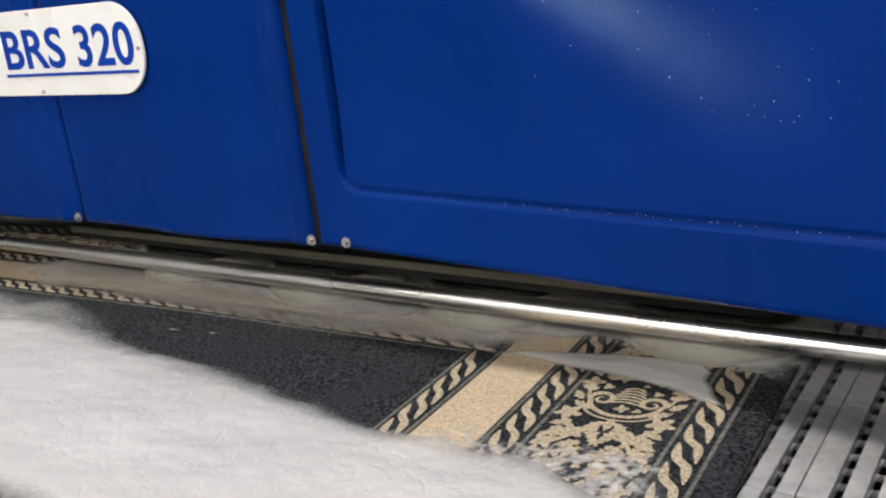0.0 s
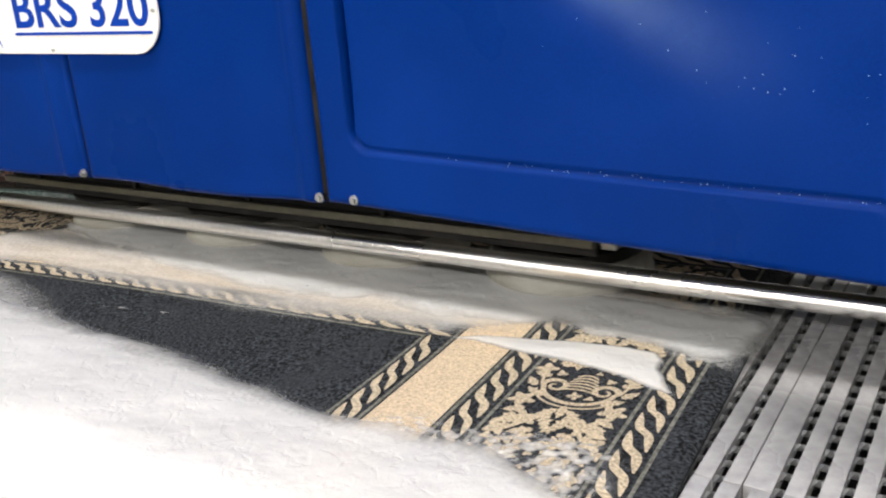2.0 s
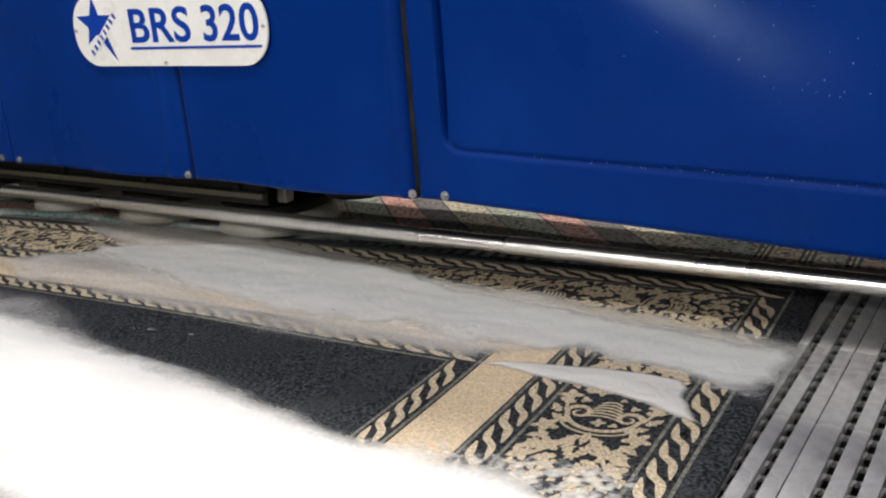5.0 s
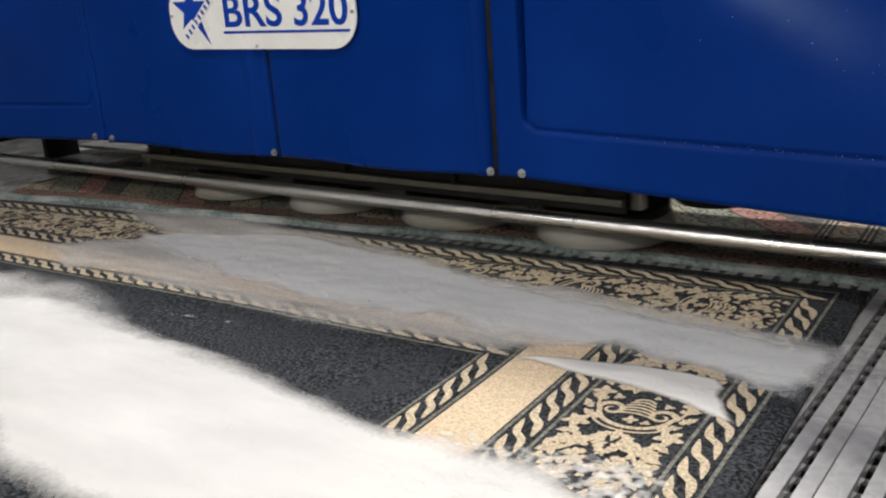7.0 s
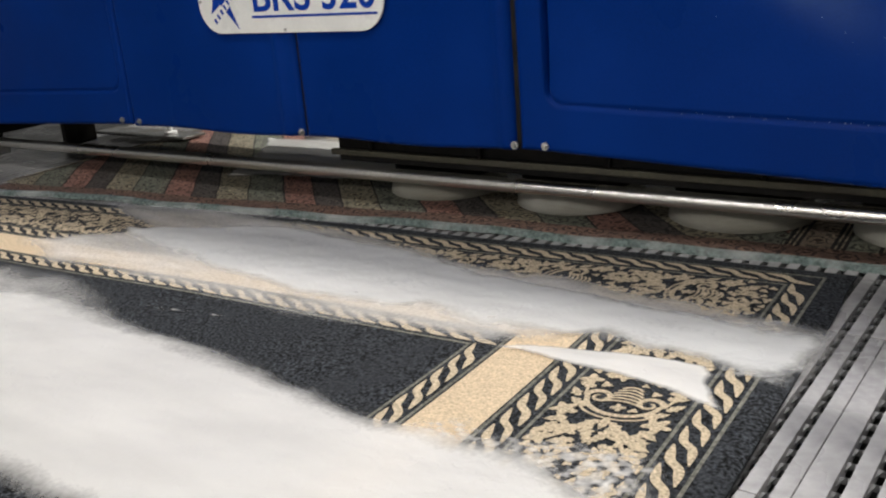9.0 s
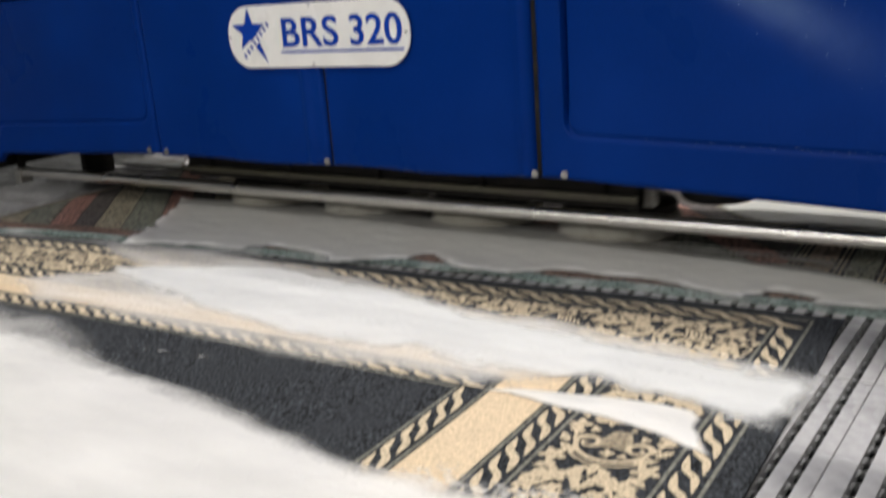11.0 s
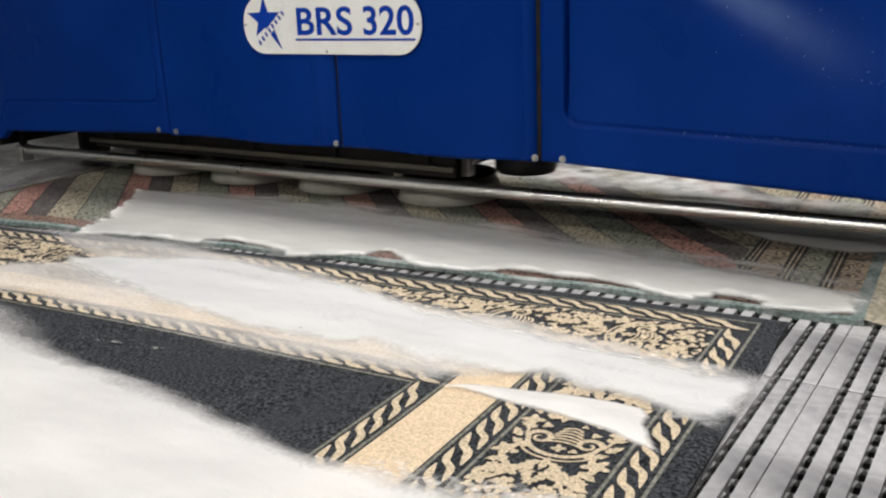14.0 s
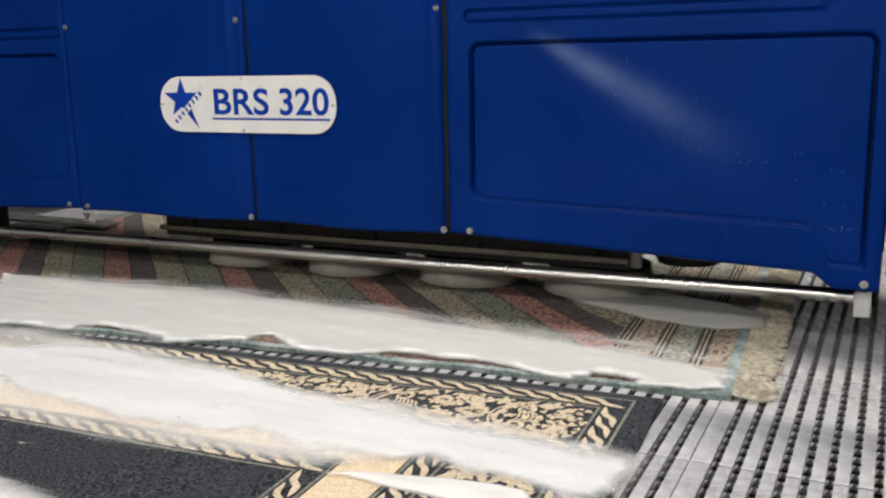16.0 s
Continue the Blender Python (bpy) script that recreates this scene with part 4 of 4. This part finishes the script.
def all_suds():
    suds("foam", [(-2.7, 0.95), (-2.35, 1.1), (-2.09, 1.19), (-1.85, 1.165), (-1.55, 1.135), (-1.31, 1.105), (-1.13, 1.09), (-0.98, 1.06), (-0.81, 1.075),
                  (-0.64, 1.06), (-0.47, 1.0), (-0.4, 0.7), (-0.7, 0.45), (-1.2, 0.63), (-1.45, 0.63), (-2.0, 0.8)], 0.02, 1,
         "broad white layer of suds on the charcoal rug", 0.09, 0.025)
    suds("foam", [(-0.98, 1.02), (-0.8, 1.1), (-0.64, 1.12), (-0.5, 1.15), (-0.44, 1.1), (-0.43, 0.9), (-0.9, 0.95)], 0.004, 71,
         "lacy rim of suds over the scrollwork", 0.07, 0.05, base=0.0152, step=0.0035, least=-0.3, most=0.95, stretch=(80, 80))
    suds("foam", [(-2.9, 1.05), (-2.4, 1.28), (-2.1, 1.3), (-1.93, 1.23), (-1.7, 1.17), (-1.75, 1.05), (-2.4, 0.85)], 0.003, 5,
         "thin grey film of suds over dark pile", 0.12, 0.04, base=0.0142, least=0.0, most=0.75, stretch=(4, 8))
    suds("foam", [(-2.42, 1.64), (-2.28, 1.575), (-2.1, 1.535), (-1.9, 1.5), (-1.67, 1.48), (-1.5, 1.465), (-1.25, 1.47), (-1.0, 1.465), (-0.84, 1.48), (-0.77, 1.515), (-0.7, 1.49), (-0.56, 1.492), (-0.47, 1.462), (-0.385, 1.49),
                  (-0.39, 1.62), (-0.42, 1.655), (-0.6, 1.675), (-0.78, 1.67), (-0.98, 1.7), (-1.23, 1.74), (-1.5, 1.79), (-1.72, 1.82), (-1.9, 1.83), (-2.05, 1.79), (-2.2, 1.72)], 0.005, 12,
         "long smeared strip of suds across the rug border", 0.04, 0.035, base=0.0195, least=0.68, most=1.14, stretch=(3, 15), mat=PALE_SUDS)
    suds("foam", [(-2.65, 1.42), (-2.35, 1.345), (-2.1, 1.335), (-1.75, 1.335), (-1.3, 1.345), (-0.95, 1.37), (-0.8, 1.48), (-0.5, 1.5), (-0.37, 1.5), (-0.355, 1.7), (-0.7, 1.78), (-1.2, 1.79), (-1.6, 1.88), (-2.3, 1.92), (-2.8, 1.85), (-2.6, 1.76), (-2.3, 1.68)],
         0.003, 22, "thin wet film of suds over the border pattern", 0.075, 0.03, base=0.0172, least=0.3, most=0.72, stretch=(2, 11))
    suds("foam", [(-0.93, 1.39), (-0.85, 1.422), (-0.763, 1.442), (-0.68, 1.462), (-0.6, 1.475), (-0.545, 1.468), (-0.522, 1.44), (-0.515, 1.405), (-0.49, 1.375), (-0.455, 1.338), (-0.52, 1.35), (-0.573, 1.362), (-0.66, 1.375), (-0.76, 1.378)],
         0.009, 31, "small smooth tongue of suds on the rug border", 0.016, 0.014, base=0.0155, step=0.005)
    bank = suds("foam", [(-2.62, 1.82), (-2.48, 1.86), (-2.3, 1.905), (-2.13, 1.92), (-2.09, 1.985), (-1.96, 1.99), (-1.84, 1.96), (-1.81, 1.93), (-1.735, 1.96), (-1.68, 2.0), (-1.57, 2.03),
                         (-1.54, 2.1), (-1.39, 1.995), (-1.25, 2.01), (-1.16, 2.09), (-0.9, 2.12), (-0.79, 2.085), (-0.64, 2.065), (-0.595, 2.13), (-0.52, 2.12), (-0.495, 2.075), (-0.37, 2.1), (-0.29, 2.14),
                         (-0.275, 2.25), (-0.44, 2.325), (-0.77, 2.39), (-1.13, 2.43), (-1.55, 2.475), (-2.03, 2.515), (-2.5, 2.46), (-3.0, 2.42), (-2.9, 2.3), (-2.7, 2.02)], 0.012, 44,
         "long bank of white suds on the striped rug", 0.02, 0.022, base=0.0165, lip=0.007, mat=GREY_SUDS)
    film = suds("thin_rim", [(-2.75, 1.93), (-2.3, 1.98), (-1.6, 2.06), (-1.0, 2.1), (-0.36, 2.12), (-0.28, 2.15), (-0.26, 2.3), (-0.35, 2.42), (-0.8, 2.47), (-1.4, 2.55), (-2.2, 2.58), (-2.8, 2.5)],
                0.002, 47, "", 0.09, 0.03, base=0.0162, least=0.0, most=0.6, stretch=(5, 16))
    film.parent = bank
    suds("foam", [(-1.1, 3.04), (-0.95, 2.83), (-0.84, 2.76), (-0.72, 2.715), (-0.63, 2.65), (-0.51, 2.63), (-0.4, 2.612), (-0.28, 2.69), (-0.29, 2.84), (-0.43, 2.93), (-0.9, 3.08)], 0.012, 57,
         "thin greyish suds behind the scrubbing brushes", 0.02, 0.012, base=0.0165, most=1.05, mat=GREY_SUDS)
    suds("foam", [(-2.4, 3.06), (-1.4, 3.06), (-0.35, 2.98), (-0.4, 3.22), (-0.8, 3.3), (-0.75, 3.6), (-0.9, 4.6), (-2.4, 4.7)], 0.006, 63,
         "patchy suds on the far rug", 0.15, 0.05, base=0.0165, least=0.1, most=0.95, step=0.012, stretch=(14, 14), mat=PALE_SUDS)
    suds("foam", [(-0.62, 1.7), (-0.5, 1.46), (-0.385, 1.45), (-0.375, 1.62), (-0.38, 1.7), (-0.44, 1.73)], 0.002, 91,
         "frayed flecks of suds on the dark rug margin", 0.05, 0.04, base=0.0185, step=0.005, least=-0.35, most=0.85, stretch=(28, 34), mat=PALE_SUDS)
    # thin thread of suds left on the dark pile
    suds("foam", [(-1.8, 1.236), (-1.736, 1.243), (-1.606, 1.26), (-1.485, 1.278), (-1.4, 1.29), (-1.4, 1.297), (-1.485, 1.291), (-1.606, 1.274), (-1.736, 1.257), (-1.8, 1.245)], 0.002, 81,
         "thin broken thread of suds on dark pile", 0.012, 0.012, base=0.0145, step=0.004, least=-0.9, most=0.75, stretch=(26, 60))
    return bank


# ---- grating ----
PITCH, GAP, SEAM_Y, MODULE = 0.0413, 0.0155, 1.75, 0.6


def grating():
    floor = tagged(empty("floor"), "pale grey plastic slat grating, wet, with dark slots", "floor", kind="structure")
    rnd = random.Random(3)

    def slat_mesh(name, width):
        return mesh_of(box(-width / 2, width / 2, -MODULE / 2 + 0.0024, MODULE / 2 - 0.0024, -0.025, 0, 0.0012), name, SLAT)

    plain, wide = slat_mesh("slat", PITCH - GAP), slat_mesh("slat", PITCH - 0.002)
    far = []
    first, last = -100, 70
    for i in range(first, last):
        x = 0.0097 + PITCH * i
        # at every twelfth slot two sheets meet and only a thin seam is left
        joint = i % 12 == 5
        for j in range(-9, 9):
            y = SEAM_Y + MODULE * (j + 0.5)
            if -0.6 < x < 0.5 and 0.9 < y < 4.4:
                s = part("slat", wide if joint else plain, SLAT, floor)
                s.location = (x - (GAP / 2 - 0.001 if joint else 0), y, rnd.uniform(-0.0012, 0.0))
            elif y < 6:
                far.append((x, y, rnd.uniform(-0.001, 0)))
    verts, faces = [], []
    for x, y, z in far:
        o = len(verts)
        w, h = (PITCH - GAP) / 2, MODULE / 2 - 0.0015
        verts += [(x - w, y - h, z), (x + w, y - h, z), (x + w, y + h, z), (x - w, y + h, z), (x - w, y - h, -0.025), (x + w, y - h, -0.025), (x + w, y + h, -0.025), (x - w, y + h, -0.025)]
        faces += [(o, o + 1, o + 2, o + 3), (o + 4, o + 5, o + 1, o), (o + 5, o + 6, o + 2, o + 1), (o + 6, o + 7, o + 3, o + 2), (o + 7, o + 4, o, o + 3)]
    me = bpy.data.meshes.new("far_slats")
    me.from_pydata(verts, [], faces)
    me.materials.append(SLAT)
    tagged(part("far_slats", me, SLAT, floor), kind="stuff")
    # sawtooth teeth across the slots
    verts, faces = [], []
    for i in range(-60, 30):
        x = -0.011 + PITCH * i
        if i % 12 == 5 and i > -16:
            continue
        y = 0.3 + 0.003 * rnd.random()
        w = GAP / 2 + 0.0005
        while y < 4.3:
            # a cross bar, then a hole that narrows to a blunt point
            o = len(verts)
            z, d = -0.008, -0.015
            verts += [(x - w, y, z), (x + w, y, z), (x + w, y + 0.006, d), (x - w, y + 0.006, d), (x - w, y + 0.024, d), (x + w, y + 0.024, d), (x - 0.001, y + 0.0425, z), (x + 0.003, y + 0.0425, z),
                      (x - w, y + 0.0435, z), (x + w, y + 0.0435, z), (x - w, y, z - 0.012), (x + w, y, z - 0.012)]
            faces += [(o, o + 1, o + 2, o + 3), (o + 4, o + 6, o + 8), (o + 5, o + 9, o + 7), (o + 10, o + 11, o + 1, o)]
            y += 0.0435
    me = bpy.data.meshes.new("slot_teeth")
    me.from_pydata(verts, [], faces)
    me.materials.append(TOOTH)
    tagged(part("slot_teeth", me, TOOTH, floor), kind="stuff")
    for y in range(-2, 12):
        part("bearer", box(-4.1, 2.9, 0.6 * y - 0.055, 0.6 * y - 0.02, -0.3, -0.031), PIT, floor)


hall()
MACHINE = machine()
HEAD, BRUSHES = carriage(MACHINE)
bordered_rug()
striped_rug()
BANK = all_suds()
grating()


# ---- motion of the machine and its brush head ----
def motions():
    travel = [(0.0, 1.287), (0.5, 1.330), (1.0, 1.372), (1.5, 1.412), (2.0, 1.452), (2.5, 1.494), (3.0, 1.532), (3.5, 1.572), (5.8, 1.760), (6.0, 1.776), (6.5, 1.815), (7.0, 1.861), (7.5, 1.903), (8.0, 1.940), (8.5, 1.989), (10.8, 2.183), (11.0, 2.200), (11.5, 2.239), (12.0, 2.283), (12.5, 2.326), (13.0, 2.367), (13.5, 2.410), (14.0, 2.449), (14.3, 2.480), (14.5, 2.500), (14.7, 2.517), (15.0, 2.544), (15.2, 2.565), (15.5, 2.595), (16.0, 2.639)]
    walk(MACHINE, [(t, pose(0, y, 0)) for t, y in travel])
    sweep = [(0, -0.42), (0.35, -0.23), (0.65, -0.14), (0.95, -0.26), (2.0, -0.716), (3.5, -1.364), (4.8, -1.91), (5.8, -1.54), (6.5, -1.22), (7.5, -0.758), (8.0, -0.544), (8.95, -0.17),
             (9.9, -0.53), (11.0, -1.03), (11.5, -1.253), (12.5, -1.7), (12.95, -1.89), (13.5, -1.828), (14.6, -1.34), (15.0, -1.16), (16.0, -0.703)]
    walk(HEAD, [(t, pose(x, 0, 0)) for t, x in sweep])
    # the bank of suds is kept under the machine, then slid out to its place as it passes
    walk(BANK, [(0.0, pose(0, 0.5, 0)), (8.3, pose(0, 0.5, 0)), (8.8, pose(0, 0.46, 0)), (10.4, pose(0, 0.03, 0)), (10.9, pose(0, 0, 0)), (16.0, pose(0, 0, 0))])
    for k, brush in enumerate(BRUSHES):
        way = 1 if k % 2 == 0 else -1
        walk(brush, [(0.2 * i, pose(-0.15 - 0.47 * k, 0.362, 0, 0, 0, way * 70 * i)) for i in range(81)])


motions()
